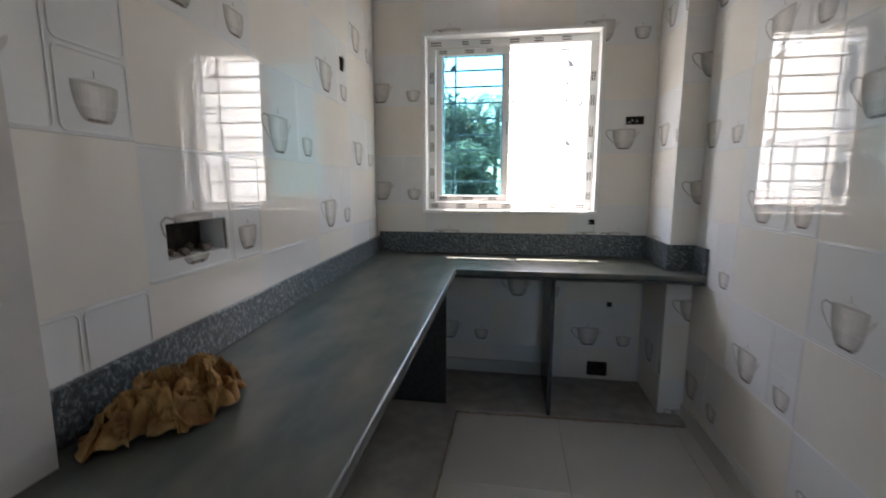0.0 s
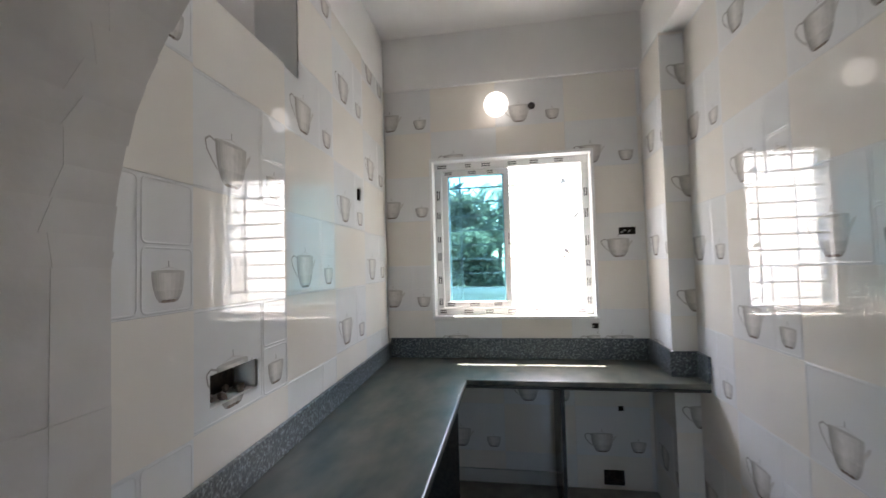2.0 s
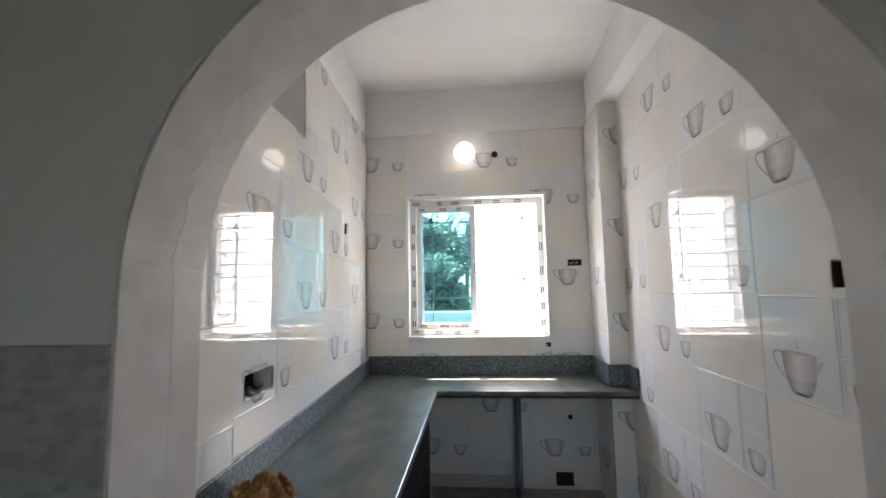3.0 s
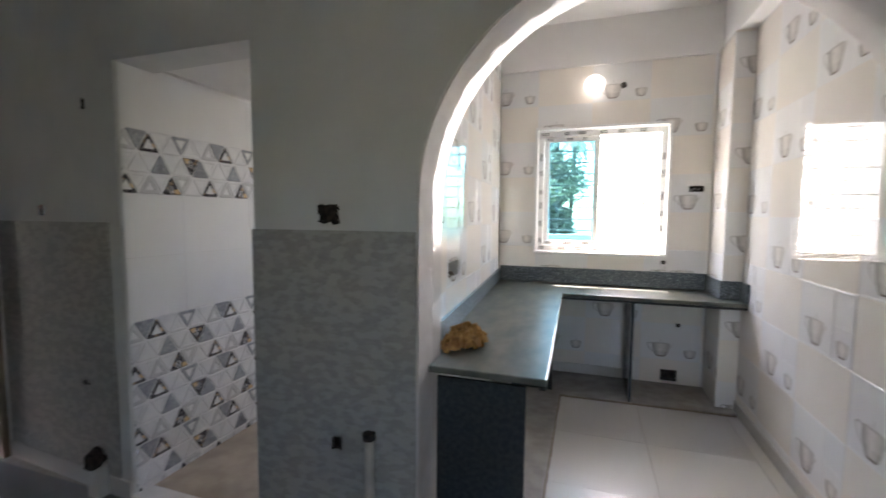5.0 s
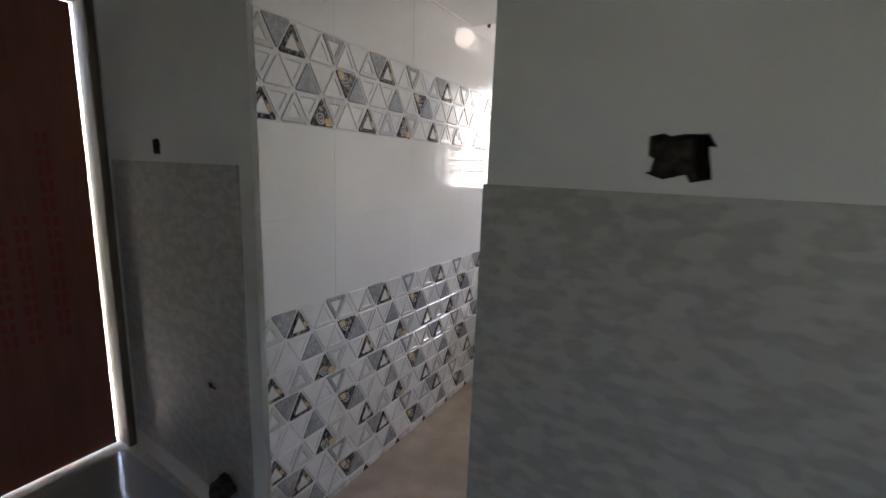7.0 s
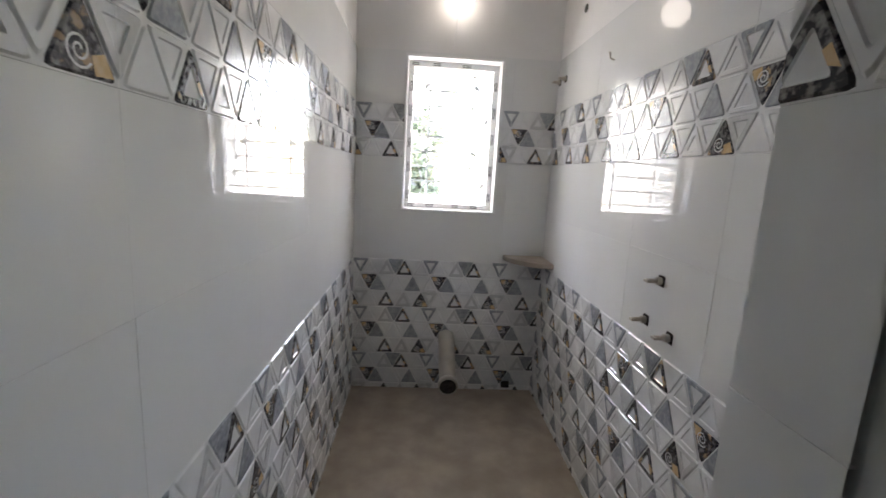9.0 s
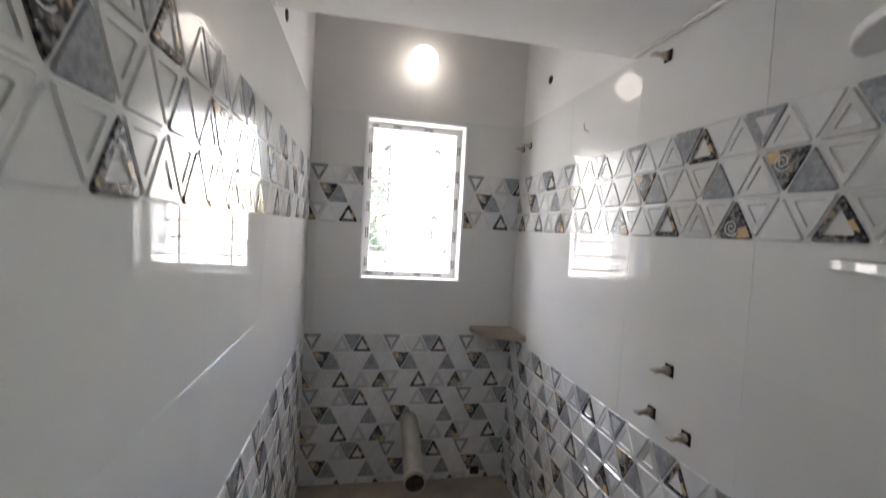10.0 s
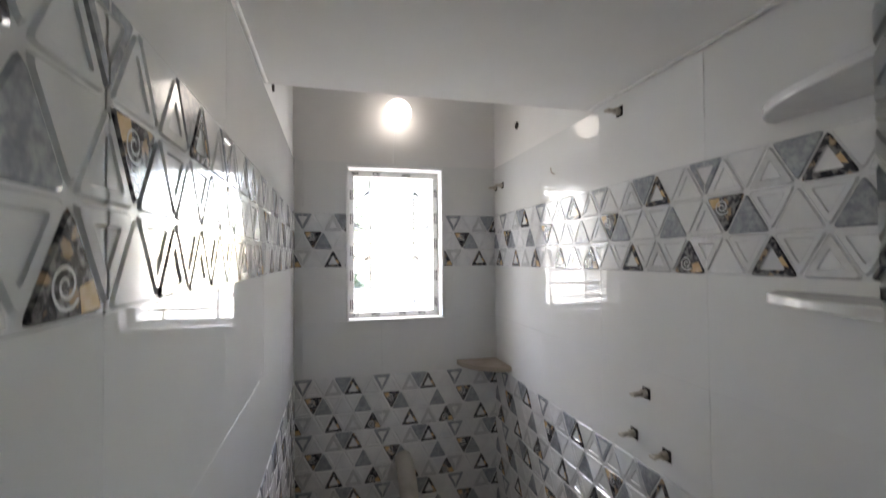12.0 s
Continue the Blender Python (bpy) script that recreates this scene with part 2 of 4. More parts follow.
WX0, WX1, WZ0, WZ1 = 0.325, 1.40, 1.127, 2.22
VX0, VX1, VZ0, VZ1 = -1.050, -0.487, 1.232, 2.135
TILE = 0.008
SKEW = 0.0615               # the left kitchen wall is out of square
def left_x(y):
    return 0.128 - SKEW * (y - T)


# wall with the arch and the washroom opening, one outline from left to right
arch = [(AX - AR * math.cos(math.pi * i / 40), AZ + AR * math.sin(math.pi * i / 40)) for i in range(41)]
outline = ([(HL - 0.15, -0.05), (OPL, -0.05), (OPL, OPH), (OPR, OPH), (OPR, -0.05), (AX - AR, -0.05)] + arch
           + [(AX + AR, -0.05), (HR, -0.05), (HR, KC), (HL - 0.15, KC)])
def ragged(x0, x1, z0, z1, seed, amount=0.006, n=5):
    """A hand-cut hole: a rectangle with chipped edges."""
    rnd = random.Random(seed)
    pts = []
    for (xa, za), (xb, zb) in zip(((x0, z0), (x1, z0), (x1, z1), (x0, z1)), ((x1, z0), (x1, z1), (x0, z1), (x0, z0))):
        for k in range(n):
            pts.append((xa + (xb - xa) * k / n + rnd.uniform(-amount, amount), za + (zb - za) * k / n + rnd.uniform(-amount, amount)))
    return pts
POCKETS = [(ragged(-0.250, -0.158, 1.412, 1.487, 1, 0.009), 0.05), (ragged(-2.035, -1.975, 1.43, 1.487, 2, 0.004), 0.04), (ragged(-1.615, -1.590, 1.955, 2.005, 3, 0.006), 0.03),
           (ragged(-0.195, -0.148, 0.495, 0.548, 4, 0.006), 0.04), (ragged(-1.70, -1.645, 0.555, 0.58, 6, 0.006), 0.02)]
def pocket_wall(bm, outline, holes, y0, y1):
    """A flat outline with thickness whose front has hollows; hollows take the second material."""
    back = [bm.verts.new((x, y1, z)) for x, z in outline]
    front = [bm.verts.new((x, y0, z)) for x, z in outline]
    n = len(outline)
    for i in range(n):
        bm.faces.new((front[i], front[(i + 1) % n], back[(i + 1) % n], back[i]))
    bm.faces.new(back)
    edges = [bm.edges.get((front[i], front[(i + 1) % n])) for i in range(n)]
    for pts, depth in holes:
        rim = [bm.verts.new((x, y0, z)) for x, z in pts]
        deep = [bm.verts.new((x, y0 + depth, z)) for x, z in pts]
        m = len(pts)
        for i in range(m):
            bm.faces.new((rim[i], rim[(i + 1) % m], deep[(i + 1) % m], deep[i])).material_index = 1
        bm.faces.new(deep).material_index = 1
        edges += [bm.edges.get((rim[i], rim[(i + 1) % m])) for i in range(m)]
    bmesh.ops.triangle_fill(bm, use_beauty=True, use_dissolve=False, edges=edges)
bm = bmesh.new()
pocket_wall(bm, outline, POCKETS, 0.0, T)
WALL_ARCH = solid("wall_arch", bm, [PLASTER, VOID], "grey putty-finished wall with a round arch and a washroom opening", "wall")
def skewed(ob):
    """The stretch beside the balcony door runs slightly out of square."""
    for v in ob.data.vertices:
        x = v.co.x + ob.location.x
        if x < OPL and v.co.y < T - 0.01:
            v.co.y += 0.062 * (OPL - x)
    return ob
skewed(WALL_ARCH)
for v in WALL_ARCH.data.vertices:
    if abs(v.co.x - OPR) < 0.001 and v.co.y > T - 0.01:
        v.co.y = 0.168

TA = 0.262                  # the arch is lined deeper on the kitchen side
bm = bmesh.new()
prism(bm, [(0.0, -0.05), (AX - AR, -0.05)] + arch + [(AX + AR, -0.05), (KW, -0.05), (KW, KC), (0.0, KC)], T + 0.0005, TA)
solid("wall_arch_lining", bm, WHITE_PLASTER, "white plastered inner face of the arch wall", "wall")

def cells(name, axis, us, vs, thick, front, openings, pockets, mats, label):
    """A wall of blocks with openings right through and shallow pockets in its front. axis 'x': the wall faces x, else y."""
    ue = sorted(set([us[0], us[1]] + [c for r in openings + [p[:4] for p in pockets] for c in r[:2] if us[0] < c < us[1]]))
    ve = sorted(set([vs[0], vs[1]] + [c for r in openings + [p[:4] for p in pockets] for c in r[2:4] if vs[0] < c < vs[1]]))
    bm = bmesh.new()
    s = 1 if thick > front else -1
    for u0, u1 in zip(ue, ue[1:]):
        for v0, v1 in zip(ve, ve[1:]):
            cu, cv = (u0 + u1) / 2, (v0 + v1) / 2
            if any(o[0] < cu < o[1] and o[2] < cv < o[3] for o in openings):
                continue
            d = max([p[4] for p in pockets if p[0] < cu < p[1] and p[2] < cv < p[3]] + [0])
            lo, hi = sorted((front + s * d, thick))
            box(bm, *((lo, hi, u0, u1) if axis == "x" else (u0, u1, lo, hi)), v0, v1, 1 if d else 0)
    return solid(name, bm, mats, label, "wall")

def wall(name, boxes, mat, label):
    bm = bmesh.new()
    for b in boxes:
        box(bm, *b)
    return solid(name, bm, mat, label, "wall")

NY0, NY1, NZ0, NZ1 = T + 0.075, 1.17, 2.235, 2.95
WALL_MID = cells("wall_kitchen_left", "x", (T, KB), (-0.05, KC), BR + TILE, -TILE, [(NY0, NY1, NZ0, NZ1)],
                 [(0.616, 0.844, 1.115, 1.203, 0.075), (1.885, 1.955, 1.862, 1.935, 0.05)], [WHITE_PLASTER, VOID], "white plastered kitchen wall with a loft opening above the tiles")
for v in WALL_MID.data.vertices:
    if v.co.x > BR + TILE + 0.001:
        v.co.x += left_x(v.co.y)
WALL_KR = cells("wall_kitchen_right", "x", (T, KB + OUT), (-0.05, KC), KW + 0.15, KW + TILE, [], [(0.375, 0.45, 1.465, 1.54, 0.05)], [WHITE_PLASTER, VOID], "white plastered kitchen side wall")
WALL_BACK = cells("wall_outer", "y", (BR + TILE, KW + TILE), (-0.05, KC), KB + OUT, KB + TILE, [(WX0, WX1, WZ0, WZ1)],
                  [(1.565, 1.672, 1.655, 1.705, 0.05), (1.375, 1.415, 1.04, 1.075, 0.03), (1.41, 1.54, 0.03, 0.13, 0.08), (1.515, 1.55, 0.505, 0.54, 0.03)], [WHITE_PLASTER, VOID], "white plastered outer kitchen wall with a window opening")
WALL_BB = cells("wall_outer_washroom", "y", (BL - 0.2, BR + TILE), (-0.05, KC), KB + OUT, BB + TILE, [(VX0, VX1, VZ0, VZ1)], [(-0.34, -0.28, 0.03, 0.085, 0.06)],
                [WHITE_PLASTER, VOID], "white plastered outer washroom wall with a window opening")
WALL_BL = wall("wall_washroom_left", [(BL - 0.2, BL - TILE, T, BB + TILE, -0.05, KC)], WHITE_PLASTER, "white plastered washroom wall")
DY0, DY1, DH = -0.90, 0.052, 2.11
WALL_HL = wall("wall_hall_left", [(HL - 0.15, HL, DY1, 0.064, -0.05, KC), (HL - 0.15, HL, HS, DY0, -0.05, KC), (HL - 0.15, HL, DY0, DY1, DH, KC)],
               PLASTER, "grey putty hall wall around the balcony door")
WALL_HR = wall("wall_hall_right", [(HR, HR + 0.15, HS, T, -0.05, KC)], PLASTER, "grey putty hall side wall")
# the opening in this unseen wall is added only to light the hall
WALL_HS = wall("wall_hall_rear", [(HL - 0.15, 1.22, HS - 0.15, HS, -0.05, KC), (1.57, HR + 0.15, HS - 0.15, HS, -0.05, KC), (1.22, 1.57, HS - 0.15, HS, -0.05, 0.95),
                                  (1.22, 1.57, HS - 0.15, HS, 2.1, KC)], PLASTER, "grey putty rear wall of the hall, out of view, with an opening added to let light in")
bm = bmesh.new()
box(bm, BL - 0.2, KW + 0.15, T, KB + OUT, KC, KC + 0.15)
box(bm, HL - 0.15, HR + 0.15, HS - 0.15, T, KC, KC + 0.15)
CEIL = solid("ceiling", bm, WHITE_PLASTER, "white painted concrete ceiling", "ceiling")
bm = bmesh.new()
box(bm, -0.02, KW + TILE, KB - 0.025, KB + TILE, 2.75, KC)
box(bm, KW - 0.11, KW + TILE, T, KB - 0.025, 2.77, KC)
solid("beam", bm, WHITE_PLASTER, "white plastered beams under the kitchen ceiling", "beam")
bm = bmesh.new()
box(bm, BL - TILE, BR + TILE, T, LOFT_Y, BS, NZ0 - 0.004)
solid("loft_slab", bm, WHITE_PLASTER, "white painted loft slab over the washroom", "slab")
bm = bmesh.new()
box(bm, HL - 0.15, HR + 0.15, HS - 0.15, 0.1, -0.10, -0.006)
box(bm, 0.0, KW + 0.15, 0.1, KB + TILE, -0.10, -0.006)
box(bm, BL - 0.2, 0.0, 0.1, KB + TILE, -0.10, -0.006)
FLOOR = solid("floor", bm, GROUT, "light grey vitrified tile floor with thin joints", "floor")
bm = bmesh.new()
box(bm, BL - TILE, BR + TILE, T * 0.45, KB + TILE, -0.006, BF)
solid("floor_washroom", bm, BATH_FLOOR, "dusty brown unfinished washroom floor", "floor")

# ---- kitchen platform ----
CT, CS = 0.84, 0.028        # worktop height and thickness
CX, CY = 0.60, 2.012       # front edges of the two legs
top = thing("worktop", "dusty dark green granite worktop with an L shape", "worktop")
bm = bmesh.new()
prism(bm, [(0.171, 0.115), (0.645, 0.115), (CX, CY), (KW - 0.004, CY), (KW - 0.004, KB - 0.004), (left_x(KB) + 0.003, KB - 0.004), (left_x(TA) + 0.003, TA + 0.003), (0.171, TA + 0.003)], 0, 1)
for v in bm.verts:
    v.co = (v.co.x, v.co.z, CT if v.co.y > 0.5 else CT - CS)
bevelled(bm, 0.006, 2)
part("slab", bm, GRANITE, top)
bm = bmesh.new()
box(bm, CX - 0.03, CX - 0.004, 0.12, CY + 0.02, CT - CS - 0.018, CT - CS - 0.0005)
for v in bm.verts:
    v.co.x += (CY - v.co.y) * 0.0237
box(bm, CX - 0.03, KW - 0.004, CY + 0.004, CY + 0.03, CT - CS - 0.018, CT - CS - 0.0005)
bevelled(bm, 0.004, 1)
part("edge_strip", bm, GRANITE_EDGE, top, "polished dark granite edge strip")

bm = bmesh.new()
prism(bm, [(0.19, 0.17), (0.59, 0.17), (0.60, CY + 0.02), (KW - 0.014, CY + 0.06), (KW - 0.014, KB - 0.018), (0.02, KB - 0.018), (0.10, T + 0.02), (0.19, T + 0.02)], 0, 1)
for v in bm.verts:
    v.co = (v.co.x, v.co.z, 0.018 if v.co.y > 0.5 else 0.0)
bevelled(bm, 0.006, 2)
solid("platform_base", bm, DUSTY_CEMENT, "low dusty cement base under the kitchen platform", "base")
def base_edge(name, a, b, seed):
    """An uneven brown line of mortar along the foot of the base."""
    rnd = random.Random(seed)
    bm = bmesh.new()
    n = int((Vector(b) - Vector(a)).length / 0.03)
    tube(bm, [Vector(a).lerp(Vector(b), k / n) + Vector((rnd.uniform(-0.004, 0.004), rnd.uniform(-0.004, 0.004), rnd.uniform(-0.002, 0.002))) for k in range(n + 1)], 0.007, 6)
    for v in bm.verts:
        v.co.z = max(0.0005, v.co.z + rnd.uniform(-0.003, 0.003))
    solid(name, bm, EDGE_MORTAR, "uneven brown mortar line at the foot of the platform base", "mortar line")
EDGE_MORTAR = material("brown_mortar", (0.20, 0.155, 0.115), (0.29, 0.235, 0.185), rough=0.95, scale=30, bump=0.6, bump_scale=50)
base_edge("trim_base_long", (0.594, 0.20, 0.004), (0.604, CY + 0.015, 0.004), 1)
base_edge("trim_base_back", (0.604, CY + 0.015, 0.004), (KW - 0.02, CY + 0.055, 0.004), 2)

def upright(label, x0, x1, y0, y1, foot=0.0185, mat=GRANITE_EDGE):
    ob = thing("platform_upright", label, "counter support")
    bm = bmesh.new()
    box(bm, x0, x1, y0, y1, foot, CT - CS - 0.019)
    bevelled(bm, 0.003, 1)
    part("panel", bm, mat, ob)
    return ob
upright("dark polished granite panel closing the end of the kitchen platform", 0.205, 0.565, 0.138, 0.158, 0.0)
upright("dark granite partition standing under the worktop", 1.108, 1.130, CY + 0.03, KB - 0.012)
upright("dark granite panel standing under the inner corner of the worktop", 0.20, 0.535, CY + 0.07, CY + 0.09)

bm = bmesh.new()
SK = 0.138
box(bm, 0.001, 0.017, TA + 0.008, KB - 0.001, CT + 0.001, CT + 0.108)
for v in bm.verts:
    v.co.x += left_x(v.co.y)
box(bm, left_x(KB) + 0.018, 1.728, KB - 0.017, KB - 0.001, CT + 0.001, CT + SK)
box(bm, 1.712, 1.728, 2.158, KB - 0.017, CT + 0.001, CT + SK)
box(bm, 1.728, KW - 0.001, 2.158, 2.174, CT + 0.001, CT + SK)
box(bm, KW - 0.017, KW - 0.001, CY + 0.005, 2.158, CT + 0.001, CT + SK)
bevelled(bm, 0.002, 1)
solid("baseboard_counter", bm, GRANITE_SKIRT, "speckled blue-grey granite upstand behind the worktop", "upstand")

# column in the corner
bm = bmesh.new()
box(bm, 1.737, KW + TILE, 2.183, KB + TILE, -0.02, 2.77)
COLUMN = solid("column", bm, WHITE_PLASTER, "tiled corner column of the kitchen", "column")

# ---- windows ----
def flower_grille(x0, x1, z0, z1, y, bars, edges, label, name="window_grille"):
    g = thing(name, label, "window grille")
    for i in range(bars):
        z = z0 + (i + 0.6) * (z1 - z0) / bars
        bm = bmesh.new()
        tube(bm, [(x0 - 0.01, y, z), (x1 + 0.01, y, z)], 0.0062, 6)
        part("bar", bm, IRON, g)
    for x in edges:
        bm = bmesh.new()
        tube(bm, [(x, y, z0 - 0.01), (x, y, z1 + 0.01)], 0.0068, 6)
        part("upright", bm, IRON, g)
    for x, s in ((edges[0] - 0.055, 1), (edges[-1] + 0.055, -1)):
        bm = bmesh.new()
        n = 36
        tube(bm, [(x + 0.026 * math.sin(i / n * 4 * math.pi) * s, y, z0 + (z1 - z0) * (0.04 + 0.92 * i / n)) for i in range(n + 1)], 0.0035, 5)
        for k in range(4):
            zc, d = z0 + (z1 - z0) * (0.14 + 0.24 * k), s * (1 if k % 2 else -1)
            leaf = [(x + d * u * 0.05 + 0.012 * d, zc + w * 0.022 + u * 0.03) for u, w in ((0, 0), (0.25, 0.8), (0.55, 1), (1, 0.1), (0.6, -0.7), (0.25, -0.6))]
            prism(bm, leaf, y - 0.002, y + 0.002)
        part("scroll", bm, IRON, g, "wavy iron stem with leaf shapes")
    return g

def tape(bm, x0, x1, z0, z1, y, seed):
    """Short dark bars of print along a protective tape."""
    rnd = random.Random(seed)
    along = x1 - x0 > z1 - z0
    p = 0.02
    length = (x1 - x0) if along else (z1 - z0)
    while p < length - 0.09:
        w = rnd.uniform(0.04, 0.07)
        for row in (0.28, 0.58):
            if along:
                q = z0 + (z1 - z0) * row
                box(bm, x0 + p, x0 + p + w, y - 0.0008, y, q, q + (z1 - z0) * 0.16)
            else:
                q = x0 + (x1 - x0) * row
                box(bm, q, q + (x1 - x0) * 0.16, y - 0.0008, y, z0 + p, z0 + p + w)
        p += w + rnd.uniform(0.07, 0.14)

# kitchen window: frame, two sashes slid to one side
YF = KB + 0.075
win = thing("window_1", "white sliding window with one tinted sash, half open", "window", kind="structure")
bm = bmesh.new()
F = 0.05
box(bm, WX0, WX1, YF, YF + 0.07, WZ0, WZ0 + F)
box(bm, WX0, WX1, YF, YF + 0.07, WZ1 - F, WZ1)
box(bm, WX0, WX0 + F, YF, YF + 0.07, WZ0 + F, WZ1 - F)
box(bm, WX1 - F, WX1, YF, YF + 0.07, WZ0 + F, WZ1 - F)
bevelled(bm, 0.003, 1)
part("window_frame", bm, UPVC, win)
bm = bmesh.new()
tape(bm, WX0, WX1, WZ0, WZ0 + F, YF - 0.0005, 1)
tape(bm, WX0, WX1, WZ1 - F, WZ1, YF - 0.0005, 2)
tape(bm, WX0, WX0 + F, WZ0 + F, WZ1 - F, YF - 0.0005, 3)
tape(bm, WX1 - F, WX1, WZ0 + F, WZ1 - F, YF - 0.0005, 4)
part("frame_tape", bm, TAPE, win, "protective tape with dark illegible print")
SX0, SX1 = WX0 + F + 0.002, 0.86
def sash(y, x0, x1, tint, seed):
    s = bmesh.new()
    w = 0.042
    z0, z1 = WZ0 + F + 0.003, WZ1 - F - 0.003
    box(s, x0, x1, y, y + 0.025, z0, z0 + w)
    box(s, x0, x1, y, y + 0.025, z1 - w, z1)
    box(s, x0, x0 + w, y, y + 0.025, z0 + w, z1 - w)
    box(s, x1 - w, x1, y, y + 0.025, z0 + w, z1 - w)
    bevelled(s, 0.003, 1)
    ob = part("sash", s, UPVC, win)
    s = bmesh.new()
    tape(s, x0, x1, z0, z0 + w, y - 0.0005, seed)
    tape(s, x0, x1, z1 - w, z1, y - 0.0005, seed + 1)
    part("sash_tape", s, TAPE, ob, "protective tape with dark illegible print")
    s = bmesh.new()
    vs = [s.verts.new(c) for c in ((x0 + w, y + 0.012, z0 + w), (x1 - w, y + 0.012, z0 + w), (x1 - w, y + 0.012, z1 - w), (x0 + w, y + 0.012, z1 - w))]
    s.faces.new(vs)
    g = part("pane", s, tint, ob, "blue-green tinted glass pane")
    g.visible_shadow = False
sash(YF + 0.008, SX0, SX1, GLASS_TINT, 11)
sash(YF + 0.038, SX0 + 0.006, SX1 - 0.01, glass("second_pane", (0.75, 0.9, 0.92)), 21)
bm = bmesh.new()
box(bm, SX1 - 0.016, SX1 - 0.009, YF - 0.004, YF + 0.008, 1.62, 1.70)
part("latch", bm, TAPE, win, "small dark sash latch")
# plastered reveal strip round the opening
bm = bmesh.new()
R = 0.022
for b in ((WX0 - R, WX1 + R, WZ0 - R, WZ0), (WX0 - R, WX1 + R, WZ1, WZ1 + R), (WX0 - R, WX0, WZ0, WZ1), (WX1, WX1 + R, WZ0, WZ1)):
    box(bm, b[0], b[1], KB - 0.012, KB + TILE + 0.001, b[2], b[3])
bevelled(bm, 0.003, 1)
solid("trim_window_kitchen", bm, UPVC, "white plastered edge round the kitchen window", "trim")
flower_grille(WX0 + 0.02, WX1 - 0.02, WZ0 + 0.02, WZ1 - 0.02, YF + 0.11, 10, (WX0 + 0.17, WX1 - 0.17), "painted iron grille with leaf scrolls in the kitchen window")

# washroom window
win2 = thing("window_2", "white framed washroom window standing open to daylight", "window", kind="structure")
bm = bmesh.new()
F2 = 0.035
YG = BB + 0.09
for b in ((VX0, VX1, VZ0, VZ0 + F2), (VX0, VX1, VZ1 - F2, VZ1), (VX0, VX0 + F2, VZ0 + F2, VZ1 - F2), (VX1 - F2, VX1, VZ0 + F2, VZ1 - F2)):
    box(bm, b[0], b[1], YG, YG + 0.06, b[2], b[3])
bevelled(bm, 0.003, 1)
part("window_frame", bm, UPVC, win2)
bm = bmesh.new()
tape(bm, VX0, VX1, VZ0, VZ0 + F2, YG - 0.0005, 31)
tape(bm, VX0, VX1, VZ1 - F2, VZ1, YG - 0.0005, 32)
tape(bm, VX0, VX0 + F2, VZ0 + F2, VZ1 - F2, YG - 0.0005, 33)
tape(bm, VX1 - F2, VX1, VZ0 + F2, VZ1 - F2, YG - 0.0005, 34)
part("frame_tape", bm, TAPE, win2, "protective tape with dark illegible print")
flower_grille(VX0 + 0.01, VX1 - 0.01, VZ0 + 0.02, VZ1 - 0.02, YG + 0.1, 9, (VX0 + 0.14, VX1 - 0.14), "painted iron grille with level bars in the washroom window")
bm = bmesh.new()
for b in ((VX0 - 0.016, VX1 + 0.016, VZ0 - 0.016, VZ0), (VX0 - 0.016, VX1 + 0.016, VZ1, VZ1 + 0.016), (VX0 - 0.016, VX0, VZ0, VZ1), (VX1, VX1 + 0.016, VZ0, VZ1)):
    box(bm, b[0], b[1], BB - 0.01, BB + TILE + 0.001, b[2], b[3])
bevelled(bm, 0.003, 1)
solid("trim_window_washroom", bm, UPVC, "white plastered edge round the washroom window", "trim")

# unseen sunshades added outside over the windows to limit the sun that enters
bm = bmesh.new()
box(bm, WX0 - 0.2, WX1 + 0.2, KB + OUT, KB + OUT + 0.44, WZ1 + 0.08, WZ1 + 0.16)
solid("sunshade", bm, WHITE_PLASTER, "unseen concrete sunshade added over the kitchen window to trim the sun", "sunshade")
bm = bmesh.new()
box(bm, VX0 - 0.2, VX1 + 0.2, KB + OUT, KB + OUT + 0.55, VZ1 + 0.1, VZ1 + 0.18)
solid("sunshade", bm, WHITE_PLASTER, "unseen concrete sunshade added over the washroom window to trim the sun", "sunshade")

# ---- lamps ----
def bulb(x, y, z, r, label, glow):
    ob = thing("wall_lamp", label, "wall lamp", (x, y, z))
    bm = bmesh.new()
    bmesh.ops.create_cone(bm, cap_ends=True, segments=28, radius1=r * 0.62, radius2=r * 0.5, depth=0.03, matrix=Matrix.Translation((0, 0.015 - 0.03, 0)) @ Matrix.Rotation(radians(90), 4, "X"))
    part("holder", bm, UPVC, ob, "white plastic lamp holder")
    bm = bmesh.new()
    bmesh.ops.create_uvsphere(bm, u_segments=28, v_segments=16, radius=r, matrix=Matrix.Translation((0, -0.03 - r * 0.8, 0)))
    for f in bm.faces:
        f.smooth = True
    part("globe", bm, glow, ob, "lit white globe")
    return ob
bulb(0.792, KB - 0.001, 2.56, 0.082, "round lit white wall lamp above the kitchen window", GLOW)
bulb(-0.765, BB + 0.007, 2.455, 0.078, "round lit white wall lamp above the washroom window", GLOW_BRIGHT)

# ---- hall: balcony door, dado, leaning door leaf ----
door = thing("door_1", "dark red-brown flush door standing slightly ajar in a raw wooden frame", "door", kind="structure")
bm = bmesh.new()
FW = 0.065
box(bm, HL - 0.11, HL + 0.012, DY1 - FW + 0.03, DY1, 0.0, DH)
box(bm, HL - 0.11, HL + 0.012, DY0, DY0 + FW, 0.0, DH)
box(bm, HL - 0.11, HL + 0.012, DY0 + FW, DY1 - FW + 0.03, DH - FW, DH)
bevelled(bm, 0.005, 2)
part("door_frame", bm, FRAME_WOOD, door, "raw dark wooden door frame")
bm = bmesh.new()
